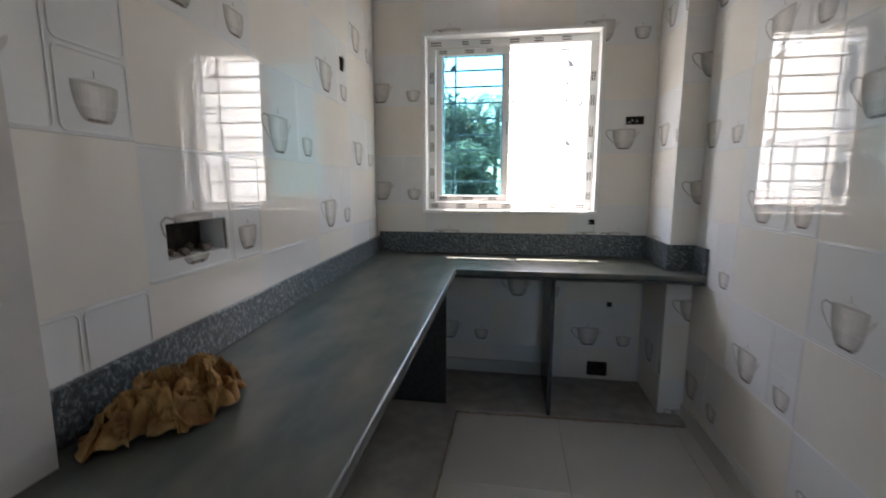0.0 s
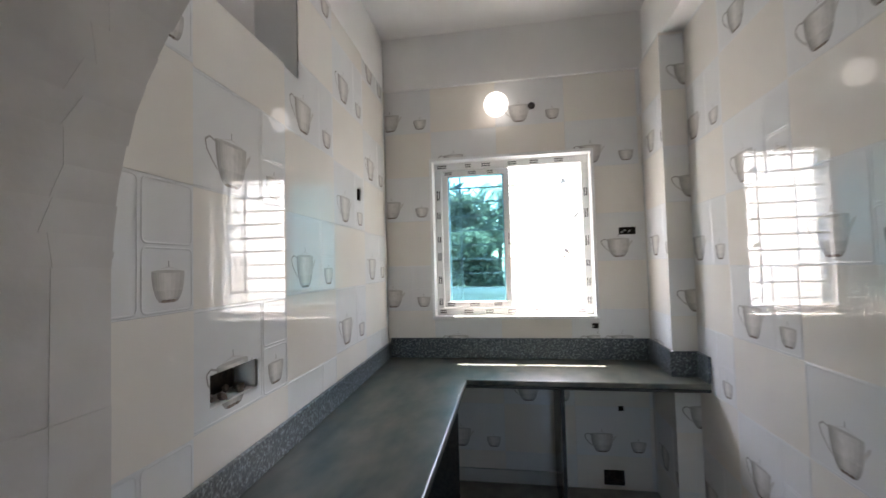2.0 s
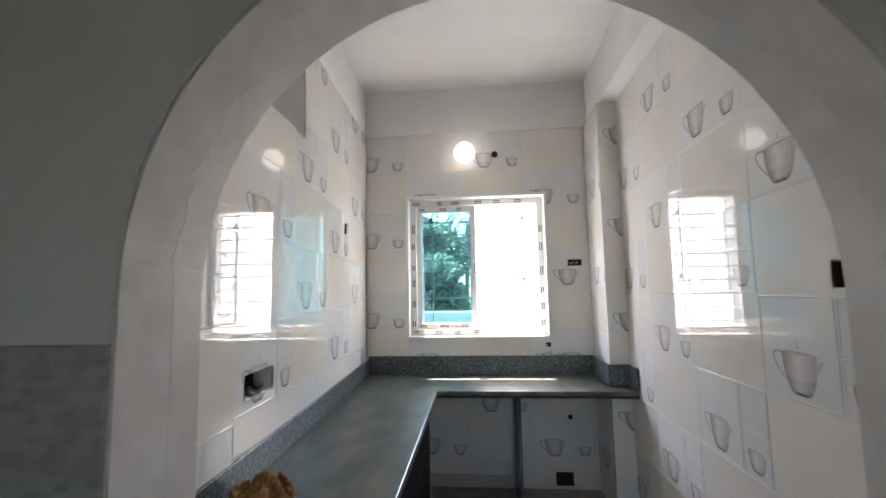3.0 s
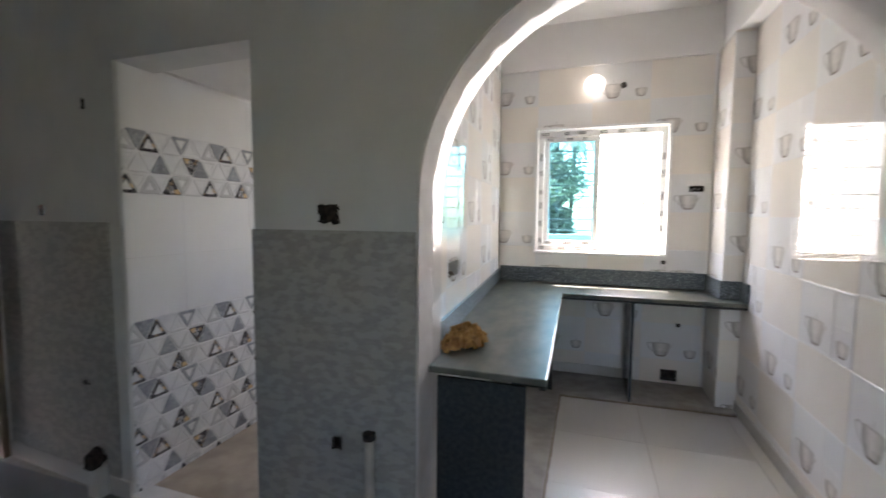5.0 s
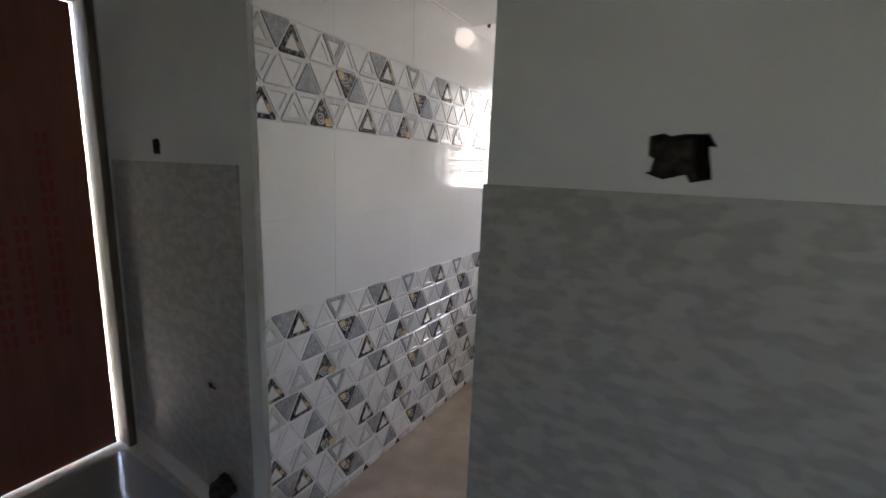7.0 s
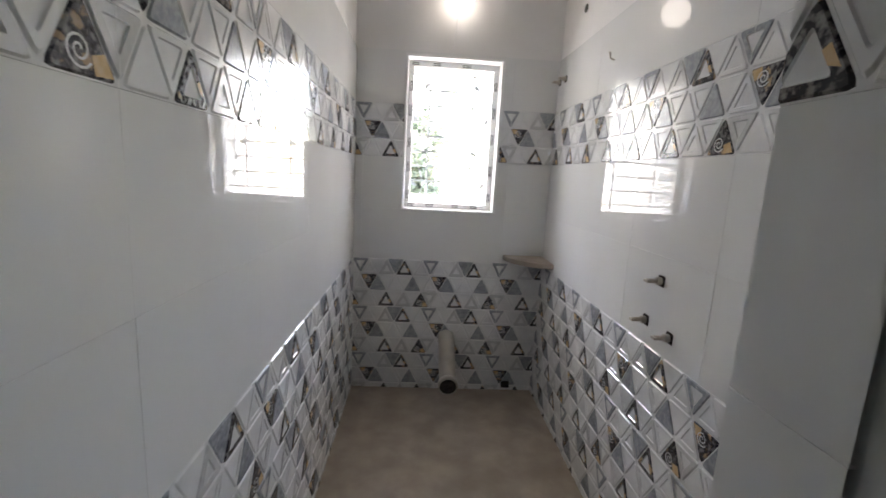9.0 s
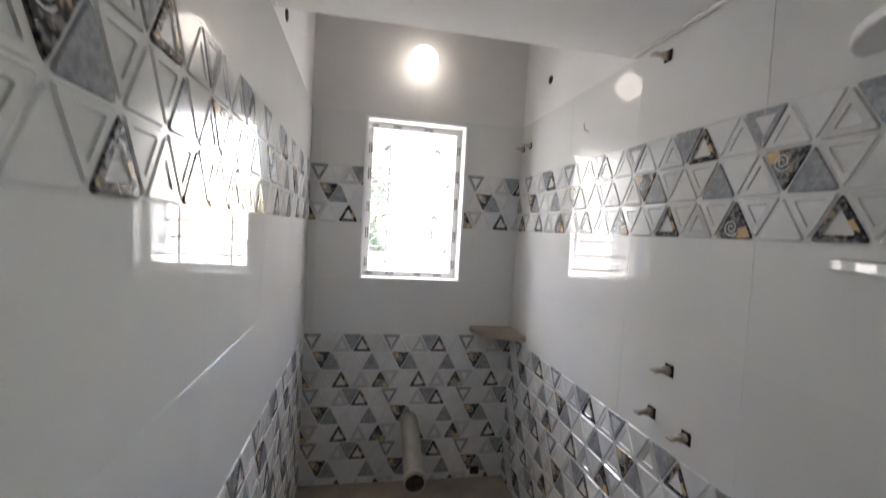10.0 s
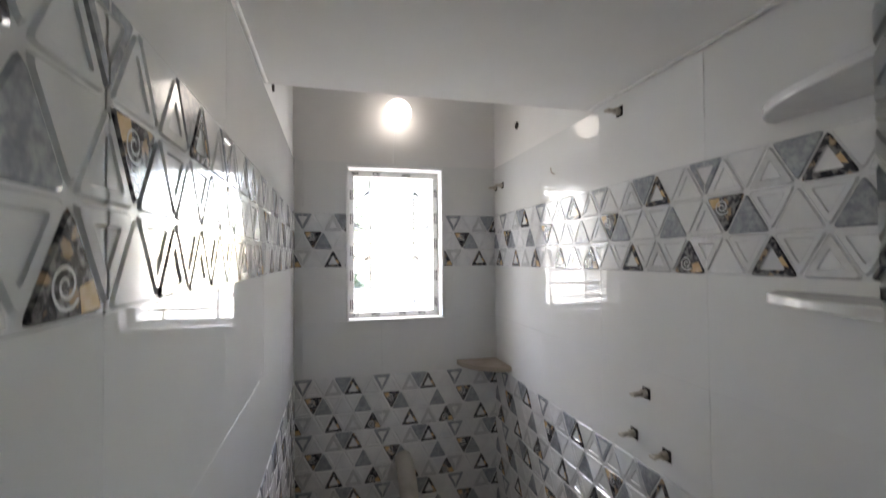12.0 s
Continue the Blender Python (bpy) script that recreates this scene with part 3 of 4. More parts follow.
box(bm, -0.034, 0.0, 0.0, DY1 - DY0 - FW * 2 + 0.012, 0.007, DH - FW - 0.008)
bevelled(bm, 0.002, 1)
leaf = part("leaf", bm, DOOR_RED, door, "dark red-brown laminate door leaf with faint stencilled print")
leaf.matrix_local = pose(HL - 0.03, DY0 + FW + 0.004, 0, 0, 0, 3.2)
PRINT = material("faint_red_print", (0.22, 0.03, 0.026), (0.26, 0.04, 0.035), rough=0.5, scale=40)
bm = bmesh.new()
rnd = random.Random(5)
for col, (y0, n) in enumerate(((0.70, 13), (0.60, 9), (0.52, 11))):
    z = 0.62
    for k in range(n):
        h = rnd.uniform(0.03, 0.06)
        for j in range(2):
            box(bm, 0.0004, 0.0012, y0 - 0.04 + j * 0.028, y0 - 0.022 + j * 0.028, z, z + h)
        z += h + 0.02
part("stencil_print", bm, PRINT, leaf, "faint red illegible stencil print")

def dado(name, x0, x1, z0, z1, label):
    bm = bmesh.new()
    inner = [(p, 0.0118) for p, d in POCKETS if all(x0 < q[0] < x1 and z0 < q[1] < z1 for q in p)]
    pocket_wall(bm, [(x0, z0), (x1, z0), (x1, z1), (x0, z1)], inner, -0.012, -0.0002)
    return solid(name, bm, [DADO, VOID], label, "wall tile")
dado("dado_pillar", OPR - 0.004, AX - AR, 0.0, 1.383, "grey wave-patterned wall tile panel beside the arch")
skewed(dado("dado_door_side", HL + 0.03, -1.44, 0.10, 1.40, "grey wave-patterned wall tile panel beside the balcony door"))
bm = bmesh.new()
box(bm, HL + 0.012, OPL, -0.014, -0.0005, 0.0, 0.098)
bevelled(bm, 0.002, 1)
skewed(solid("baseboard_hall", bm, FLOOR_TILE, "light grey tile skirting along the hall wall", "skirting"))
bm = bmesh.new()
box(bm, OPL + 0.001, OPR - 0.001, -0.014, T * 0.45, -0.006, BF + 0.012)
bevelled(bm, 0.004, 2)
solid("threshold", bm, MARBLE, "white marble threshold of the washroom", "threshold")

lean = thing("leaning_door_leaf", "walnut laminate door leaf with gold inlay lines leaning against the wall", "door leaf")
bm = bmesh.new()
box(bm, 0, 0.035, -0.95, 0.0, 0, 2.05)
bevelled(bm, 0.003, 1)
part("panel", bm, LEAN_WOOD, lean)
bm = bmesh.new()
box(bm, -0.001, 0.0, -0.95, 0.0, 1.66, 2.05)
part("dark_band", bm, LEAN_DARK, lean, "dark walnut top band")
bm = bmesh.new()
for y0, y1, z0, z1 in ((-0.20, -0.19, 1.15, 1.52), (-0.62, -0.61, 1.15, 1.52)):
    box(bm, -0.002, 0.0, y0, y1, z0, z1)
box(bm, -0.002, 0.0, -0.62, -0.19, 1.145, 1.155)
box(bm, -0.002, 0.0, -0.95, 0.0, 1.88, 1.89)
part("inlay", bm, BRASS, lean, "thin gold inlay lines")
lean.matrix_world = pose(1.733, -0.10, 0.005, 0, 5.2, 0)

# ---- outside ----
GROUND_Z = -3.3
FIELD = material("dry_ground", (0.22, 0.19, 0.15), (0.16, 0.17, 0.10), rough=0.95, scale=0.4, stain=(0.09, 0.13, 0.05), stain_scale=0.12)
FACADE = material("pale_facade", (0.66, 0.64, 0.60), (0.72, 0.70, 0.66), rough=0.9, scale=0.8, stain=(0.5, 0.48, 0.44), stain_scale=0.5, stain_amount=0.5)
PARAPET = material("grey_render", (0.42, 0.42, 0.41), (0.5, 0.5, 0.48), rough=0.95, scale=1.5, stain=(0.3, 0.3, 0.29), stain_scale=0.9)
def leaf_material(name, colour):
    """A thin leaf: half reflects, half lets the light through."""
    m = bpy.data.materials.new(name)
    m.use_nodes = True
    t = m.node_tree
    p = t.nodes["Principled BSDF"]
    tl, mix, tint, info = (t.nodes.new("ShaderNode" + k) for k in ("BsdfTranslucent", "MixShader", "HueSaturation", "NewGeometry"))
    vary = t.nodes.new("ShaderNodeMapRange")
    vary.inputs[3].default_value, vary.inputs[4].default_value = 0.6, 1.5
    t.links.new(info.outputs["Random Per Island"], vary.inputs[0])
    t.links.new(vary.outputs[0], tint.inputs["Value"])
    tint.inputs["Color"].default_value = (*colour, 1)
    t.links.new(tint.outputs[0], p.inputs["Base Color"])
    t.links.new(tint.outputs[0], tl.inputs[0])
    p.inputs["Roughness"].default_value = 0.45
    mix.inputs[0].default_value = 0.5
    t.links.new(p.outputs[0], mix.inputs[1])
    t.links.new(tl.outputs[0], mix.inputs[2])
    t.links.new(mix.outputs[0], t.nodes["Material Output"].inputs[0])
    return m
LEAF = leaf_material("leaf_green", (0.185, 0.22, 0.165))
BARK = material("bark", (0.16, 0.13, 0.10), (0.22, 0.18, 0.14), rough=0.9, scale=6, bump=0.5, bump_scale=12)
bm = bmesh.new()
bmesh.ops.create_grid(bm, x_segments=2, y_segments=2, size=900, matrix=Matrix.Translation((0, 0, GROUND_Z)))
solid("ground", bm, FIELD, "dry grassy ground far below the windows", "ground")
bm = bmesh.new()
box(bm, -9, 5.5, 6.6, 6.75, GROUND_Z, 1.02)
box(bm, -9, 5.5, 6.55, 6.8, 1.02, 1.12)
tagged(new("boundary_wall", mesh_of("boundary_wall", bm, PARAPET)), "grey rendered boundary wall with a pale coping", "boundary wall")

def house(x0, x1, y0, y1, z1, label):
    ob = thing("house", label, "house", (0, 0, GROUND_Z))
    bm = bmesh.new()
    box(bm, x0, x1, y0, y1, 0, z1)
    part("wall", bm, FACADE, ob)
    bm = bmesh.new()
    box(bm, x0 - 0.3, x1 + 0.3, y0 - 0.3, y1 + 0.3, z1, z1 + 0.2)
    part("roof", bm, PARAPET, ob)
    for k in range(int((x1 - x0) / 2.4)):
        for st in range(int(z1 / 3.0)):
            cx, cz = x0 + 1.4 + 2.4 * k, 1.0 + 3.0 * st
            bm = bmesh.new()
            for b in ((cx - 0.65, cx + 0.65, cz - 0.05, cz), (cx - 0.65, cx + 0.65, cz + 1.2, cz + 1.28), (cx - 0.65, cx - 0.6, cz, cz + 1.2), (cx + 0.6, cx + 0.65, cz, cz + 1.2), (cx - 0.03, cx + 0.03, cz, cz + 1.2)):
                box(bm, b[0], b[1], y0 - 0.06, y0 + 0.02, b[2], b[3])
            w = part("window", bm, UPVC, ob)
            bm = bmesh.new()
            box(bm, cx - 0.6, cx + 0.6, y0 - 0.012, y0 - 0.004, cz, cz + 1.2)
            part("pane", bm, PANE_DARK, w)
PANE_DARK = material("dark_window_pane", (0.06, 0.07, 0.08), (0.09, 0.10, 0.11), rough=0.1, scale=1)
house(-17, -3.3, 13, 20, 9.2, "pale plastered house with rows of windows beyond the trees")
house(5.0, 14, 11, 18, 9.2, "pale plastered house with white framed windows")

def palm(x, y, h, seed, lean=0.0):
    rnd = random.Random(seed)
    ob = thing("palm_tree", "green palm tree with long drooping fronds", "palm tree", (x, y, GROUND_Z), "palms behind the boundary wall")
    bm = bmesh.new()
    tube(bm, [(lean * (k / 6) ** 2, 0, h * k / 6) for k in range(7)], 0.14, 8)
    for v in bm.verts:
        s = 1.25 - 0.5 * v.co.z / h
        cx = lean * (v.co.z / h) ** 2
        v.co.x, v.co.y = cx + (v.co.x - cx) * s, v.co.y * s
    part("trunk", bm, BARK, ob)
    bm = bmesh.new()
    for f in range(17):
        a, up, length = f * 2.4 + rnd.uniform(-0.2, 0.2), rnd.uniform(0.1, 1.1), rnd.uniform(2.2, 3.3)
        d = Vector((math.cos(a), math.sin(a), 0))
        side = Vector((-d.y, d.x, 0))
        last = None
        for k in range(22):
            t = k / 21
            p = Vector((lean, 0, h)) + d * length * t * (1 - 0.2 * t) + Vector((0, 0, length * (up * t - (0.65 + up * 0.6) * t * t)))
            if last is not None:
                for sgn in (-1, 1):
                    ll = 0.5 * math.sin(math.pi * min(1, 0.12 + t * 0.9)) + 0.08
                    tip = p + side * sgn * ll * 0.8 + d * ll * 0.45 + Vector((0, 0, -ll * rnd.uniform(0.25, 0.6)))
                    q = (last + p) / 2
                    bm.faces.new([bm.verts.new(c) for c in (last, q + Vector((0, 0, 0.02)) + side * sgn * 0.05, tip, p)])
            last = p
    part("crown", bm, LEAF, ob, "drooping green fronds")

def leafy(x, y, h, r, seed):
    rnd = random.Random(seed)
    ob = thing("tree", "leafy green garden tree with an uneven crown", "tree", (x, y, GROUND_Z), "trees behind the boundary wall")
    bm = bmesh.new()
    tube(bm, [(0, 0, 0), (0.05, 0, h * 0.4), (0, 0.05, h * 0.8)], 0.12, 7)
    for k in range(6):
        a = k * 1.05
        tube(bm, [(0.03, 0.02, h * (0.45 + 0.05 * k)), (r * 0.4 * math.cos(a), r * 0.4 * math.sin(a), h * (0.6 + 0.05 * k)), (r * 0.8 * math.cos(a), r * 0.8 * math.sin(a), h * (0.72 + 0.05 * k))], 0.04, 5)
    part("trunk", bm, BARK, ob)
    bm = bmesh.new()
    centres = [(rnd.uniform(-r, r) * 0.7, rnd.uniform(-r, r) * 0.7, h * rnd.uniform(0.55, 1.0), r * rnd.uniform(0.35, 0.55)) for _ in range(16)]
    for i in range(3800):
        cx, cy, cz, cr = centres[i % 16]
        v = Vector((rnd.gauss(0, 1), rnd.gauss(0, 1), rnd.gauss(0, 1))).normalized() * cr * rnd.uniform(0.5, 1.05)
        c = Vector((cx, cy, cz)) + v
        u = Vector((rnd.uniform(-1, 1), rnd.uniform(-1, 1), rnd.uniform(-0.6, 0.4))).normalized()
        w = u.cross(Vector((rnd.uniform(-1, 1), rnd.uniform(-1, 1), rnd.uniform(-1, 1)))).normalized()
        l = rnd.uniform(0.2, 0.42)
        bm.faces.new([bm.verts.new(p) for p in (c, c + u * l * 0.5 + w * l * 0.22, c + u * l, c + u * l * 0.5 - w * l * 0.22)])
    part("crown", bm, LEAF, ob, "green leaves in uneven clumps")
palm(-0.3, 27.0, 9.6, 1, 0.3)
palm(-2.3, 29.0, 9.0, 2, -0.5)
palm(-4.6, 26.0, 9.4, 3, 0.5)
palm(-1.6, 30.0, 8.4, 7, 0.2)
for k, (x, y, h, r) in enumerate(((-1.4, 26.0, 8.2, 2.2), (-3.4, 27.0, 9.0, 2.6), (-1.9, 23.0, 6.4, 1.9), (-5.6, 25.0, 8.6, 2.5), (-0.7, 23.5, 5.2, 1.2), (-3.6, 22.0, 5.6, 1.7))):
    leafy(x, y, h, r, 4 + k)

# balcony outside the hall door
bm = bmesh.new()
box(bm, HL - 1.35, HL - 0.15, -1.6, 0.9, -0.12, -0.02)
solid("floor_balcony", bm, PARAPET, "grey cement balcony floor outside the door", "floor")
rail = thing("balcony_railing", "painted iron balcony railing with level bars", "railing")
for k in range(16):
    bm = bmesh.new()
    tube(bm, [(HL - 1.3, -1.55, 0.05 + 0.13 * k), (HL - 1.3, 0.85, 0.05 + 0.13 * k)], 0.006, 6)
    part("bar", bm, IRON, rail)
for y in (-1.55, -0.35, 0.85):
    bm = bmesh.new()
    tube(bm, [(HL - 1.3, y, -0.02), (HL - 1.3, y, 2.15)], 0.012, 6)
    part("post", bm, IRON, rail)

# ---- small things in the kitchen ----
def rag():
    ob = thing("rag", "crumpled ochre-brown cloth rag lying on the worktop", "rag", (0.232, 0.468, CT + 0.001))
    n, m = 170, 80
    def fold(p):
        return 1 - 2.4 * math.sqrt(noise.noise(p) ** 2 + 0.004)
    bm = bmesh.new()
    rows = []
    for j in range(m + 1):
        r = j / m
        ring = []
        for i in range(n):
            a = 2 * math.pi * i / n
            edge = 1 + 0.16 * math.sin(2 * a + 0.6) + 0.12 * math.sin(3 * a + 2) + 0.07 * math.sin(5 * a) + 0.04 * math.sin(9 * a + 1)
            x, y = 0.088 * edge * r * math.cos(a), 0.156 * edge * r * math.sin(a)
            p = Vector((x * 27, y * 24, 0.3))
            warp = noise.noise_vector(p * 0.7) * 1.3
            f1, f2, f3 = fold(p + warp), fold(p * 1.9 + warp * 1.8 + Vector((3, 1, 0))), fold(p * 4.2 + warp * 2 + Vector((7, 2, 4)))
            dome = 1 - r ** 4
            z = dome * (0.036 + 0.026 * f1 + 0.024 * f2 + 0.015 * f3) + 0.014 * max(0, f2) * r
            k = noise.noise_vector(p * 1.4 + warp) * 0.026 + noise.noise_vector(p * 4) * 0.006
            ring.append(bm.verts.new((x + k.x, y + k.y, max(0.0015, z))))
        rows.append(ring)
    for a, b in zip(rows, rows[1:]):
        for i in range(n):
            f = bm.faces.new((a[i], a[(i + 1) % n], b[(i + 1) % n], b[i]))
            f.smooth = True
    part("cloth", bm, CLOTH, ob)
    ob.rotation_euler = (0, 0, radians(9))
rag()

def back_box(name, label, x0, x1, z0, z1, frame_m, depth=0.045, wires=0):
    """An open metal box sunk into a wall, in the wall's own frame."""
    ob = thing(name, label, "electrical box")
    bm = bmesh.new()
    w = 0.0025
    box(bm, x0, x1, depth - w, depth, z0, z1)
    box(bm, x0, x0 + w, 0.0, depth - w, z0, z1)
    box(bm, x1 - w, x1, 0.0, depth - w, z0, z1)
    box(bm, x0 + w, x1 - w, 0.0, depth - w, z0, z0 + w)
    box(bm, x0 + w, x1 - w, 0.0, depth - w, z1 - w, z1)
    part("shell", bm, VOID, ob)
    rnd = random.Random(int(x0 * 1000))
    for k in range(wires):
        bm = bmesh.new()
        p = [(x0 + (x1 - x0) * (0.3 + 0.2 * k), depth - 0.005, (z0 + z1) / 2)]
        for q in range(5):
            p.append((p[-1][0] + rnd.uniform(-0.012, 0.016), depth * (0.8 - 0.16 * q), (z0 + z1) / 2 + rnd.uniform(-0.015, 0.012)))
        tube(bm, p, 0.0022, 6)
        part("wire", bm, UPVC, ob, "loose pale wire end")
    ob.matrix_world = frame_m
back_box("switch_box", "black sunken electrical box with loose wires beside the window", 1.567, 1.670, 1.657, 1.703, pose(0, KB + 0.004, 0), wires=3)
back_box("socket_box", "small sunken socket hole under the window corner", 1.377, 1.413, 1.042, 1.073, pose(0, KB + 0.004, 0), 0.025, wires=1)
back_box("drain_box", "dark sunken drain opening low in the kitchen wall", 1.412, 1.538, 0.032, 0.128, pose(0, KB + 0.004, 0), 0.07)
back_box("inlet_box", "small dark water inlet hole under the worktop", 1.517, 1.548, 0.507, 0.538, pose(0, KB + 0.004, 0), 0.025)
back_box("switch_box", "black sunken electrical box in the tiled kitchen side wall", -0.448, -0.377, 1.467, 1.538, pose(KW + 0.004, 0, 0, 0, 0, -90))
frl = Matrix.Translation((left_x(T), T, 0)) @ pose(0, 0, 0, 0, 0, 90 + math.degrees(math.atan(SKEW)))
back_box("switch_box", "black sunken electrical box in the long tiled wall", 1.692, 1.756, 1.864, 1.933, frl @ pose(0, 0.004, 0))

# rubble in the long hole of the tiled wall
rub = thing("rubble", "broken mortar rubble lying in the wall hole", "rubble")
rnd = random.Random(3)
for k in range(14):
    bm = bmesh.new()
    bmesh.ops.create_icosphere(bm, subdivisions=1, radius=rnd.uniform(0.007, 0.014))
    for v in bm.verts:
        v.co *= rnd.uniform(0.7, 1.2)
    ob = part("lump", bm, MORTAR, rub)
    y = rnd.uniform(0.63, 0.83)
    ob.location = (left_x(y) - rnd.uniform(0.018, 0.065), y, 1.121 + rnd.uniform(0, 0.006))

# round cable outlet by the lamp, with a tail
out = thing("cable_outlet", "small black round cable outlet beside the wall lamp", "cable outlet", (1.03, KB, 2.565))
bm = bmesh.new()
bmesh.ops.create_cone(bm, cap_ends=True, segments=16, radius1=0.026, radius2=0.022, depth=0.012, matrix=Matrix.Translation((0, -0.005, 0)) @ Matrix.Rotation(radians(90), 4, "X"))
part("ring", bm, VOID, out)
bm = bmesh.new()
tube(bm, [(0, -0.008, 0), (0.006, -0.025, -0.008), (0.01, -0.03, -0.022)], 0.003, 6)
part("cable", bm, VOID, out)

# skirting under the worktop and along the right wall
bm = bmesh.new()
box(bm, 0.2, 1.108, KB - 0.016, KB - 0.001, 0.0, 0.10)
box(bm, KW - 0.013, KW - 0.001, T + 0.03, 2.17, 0.0, 0.09)
bevelled(bm, 0.002, 1)
solid("baseboard_kitchen", bm, FLOOR_TILE, "low grey tile skirting round the kitchen floor", "skirting")

# ---- washroom fittings ----
def tap_stub(x, y, z, turn, label, long=0.05):
    ob = thing("tap_stub", label, "pipe outlet", (0, 0, 0), "pipe outlets")
    bm = bmesh.new()
    box(bm, -0.019, 0.019, -0.003, 0.004, -0.019, 0.019)
    bevelled(bm, 0.003, 1)
    part("chipped_edge", bm, VOID, ob, "dark chipped hole edge")
    bm = bmesh.new()
    tube(bm, [(0, 0.0, 0), (0, -0.018, 0)], 0.013, 10)
    part("collar", bm, BRASS_TAP, ob)
    bm = bmesh.new()
    tube(bm, [(0, -0.018, 0), (0, -long, 0)], 0.008, 8)
    box(bm, -0.011, 0.011, -long - 0.006, -long + 0.004, -0.004, 0.004)
    part("plug", bm, BRASS_TAP, ob, "tarnished brass plug")
    ob.matrix_world = pose(x, y, z, 0, 0, turn)
for y, z in ((1.074, 1.142), (1.137, 0.987), (0.988, 0.976)):
    tap_stub(BR, y, z, -90, "tarnished brass pipe stub in the washroom wall")
tap_stub(BR, 1.188, 2.118, -90, "tarnished brass shower outlet stub high in the washroom wall")
for y in (2.325, 2.43):
    tap_stub(BR, y - 0.02, 2.035, -90, "small brass pipe stub near the washroom window", 0.04)
def vent(x, y, z, turn):
    ob = thing("cable_hole", "near-black disc for the shaded inside of a washroom cable hole", "cable hole")
    bm = bmesh.new()
    # a closed disc; the hole's inner shade is only its dark colour
    bmesh.ops.create_cone(bm, cap_ends=True, segments=14, radius1=0.024, radius2=0.020, depth=0.010, matrix=Matrix.Rotation(radians(90), 4, "X"))
    part("ring", bm, VOID, ob)
    ob.matrix_world = pose(x, y, z, 0, 0, turn)
vent(BR + TILE, 2.10, 2.342, -90)
vent(BL - TILE, 1.60, 2.26, 90)
hook = thing("wire_end", "short bare wire end sticking out of the washroom wall", "wire")
bm = bmesh.new()
tube(bm, [(BR + 0.002, 1.66, 1.98), (BR - 0.02, 1.655, 1.985), (BR - 0.028, 1.65, 2.01)], 0.003, 6)
part("wire", bm, BRASS_TAP, hook)
cord = thing("lamp_cord", "thin grey lamp cord hanging down the washroom wall", "cord")
bm = bmesh.new()
tube(bm, [(-0.77, BB + 0.005, 2.43), (-0.778, BB + 0.003, 2.3), (-0.785, BB + 0.0045, 2.16)], 0.002, 6)
part("cord", bm, UPVC, cord)

def corner_shelf(x, y, z, r, turn, label, thick=0.022, r2=None):
    """A quarter-round slab in a corner."""
    ob = thing("corner_shelf", label, "corner shelf")
    bm = bmesh.new()
    pts = [(0, 0)] + [(r * math.cos(radians(90 * k / 12)), (r2 or r) * math.sin(radians(90 * k / 12))) for k in range(13)]
    a = [bm.verts.new((px, py, 0)) for px, py in pts]
    b = [bm.verts.new((px, py, thick)) for px, py in pts]
    bm.faces.new(a)
    bm.faces.new(b)
    for i in range(len(pts)):
        j = (i + 1) % len(pts)
        bm.faces.new((a[i], a[j], b[j], b[i]))
    bevelled(bm, 0.005, 2)
    part("slab", bm, MARBLE if thick < 0.03 else BATH_FLOOR, ob)
    ob.matrix_world = pose(x, y, z, 0, 0, turn)
corner_shelf(BR - 0.001, BB - 0.001, 0.93, 0.26, 180, "dusty stone corner shelf above the tiled dado", 0.031)
corner_shelf(BR - 0.001, T + 0.007, 1.90, 0.42, 90, "white marble quarter-round corner shelf", 0.022, 0.20)
corner_shelf(BR - 0.001, T + 0.007, 1.492, 0.42, 90, "white marble quarter-round corner shelf", 0.022, 0.20)

pipe = thing("soil_pipe", "dusty grey plastic soil pipe stub rising from the washroom wall", "pipe", (-0.735, BB, 0.36))
bm = bmesh.new()
tube(bm, [(0, 0.02, 0.03), (0, -0.08, 0.02), (0, -0.16, -0.03), (0, -0.24, -0.095), (0, -0.30, -0.125), (0, -0.36, -0.135)], 0.052, 20)
part("elbow", bm, PVC, pipe)
bm = bmesh.new()
tube(bm, [(0, -0.335, -0.132), (0, -0.372, -0.137)], 0.059, 20)
part("socket_rim", bm, PVC, pipe)
# solid end disc, coloured like the shade within the pipe
bm = bmesh.new()
tube(bm, [(0, -0.366, -0.136), (0, -0.3735, -0.1372)], 0.049, 20)
part("mouth", bm, VOID, pipe, "near-black disc for the shaded inside of the pipe")
back_box("floor_drain", "black drain hole at the foot of the washroom wall", -0.338, -0.282, 0.032, 0.083, pose(0, BB + 0.004, 0), 0.05)

# ragged white mortar under the loft slab
mort = material("white_cement_smear", (0.78, 0.77, 0.75), (0.84, 0.83, 0.82), rough=0.9, scale=20, bump=0.8, bump_scale=60)
rnd = random.Random(8)
bm = bmesh.new()
pts = []
for k in range(60):
    y = T + 0.02 + (LOFT_Y - T - 0.03) * k / 59
    pts.append((BR - 0.001 - rnd.uniform(0.0, 0.006), y, BS - rnd.uniform(0.0, 0.006)))
tube(bm, pts, 0.006, 5)
for v in bm.verts:
    v.co.z += rnd.uniform(-0.004, 0.003)
solid("trim_mortar_joint", bm, mort, "rough white cement smear under the loft slab", "joint")
bm = bmesh.new()
tube(bm, [(BL + 0.003, T + 0.02, BS - 0.003), (BL + 0.003, LOFT_Y - 0.02, BS - 0.001)], 0.006, 6)
solid("trim_mortar_joint_left", bm, mort, "white cement joint under the loft slab", "joint")

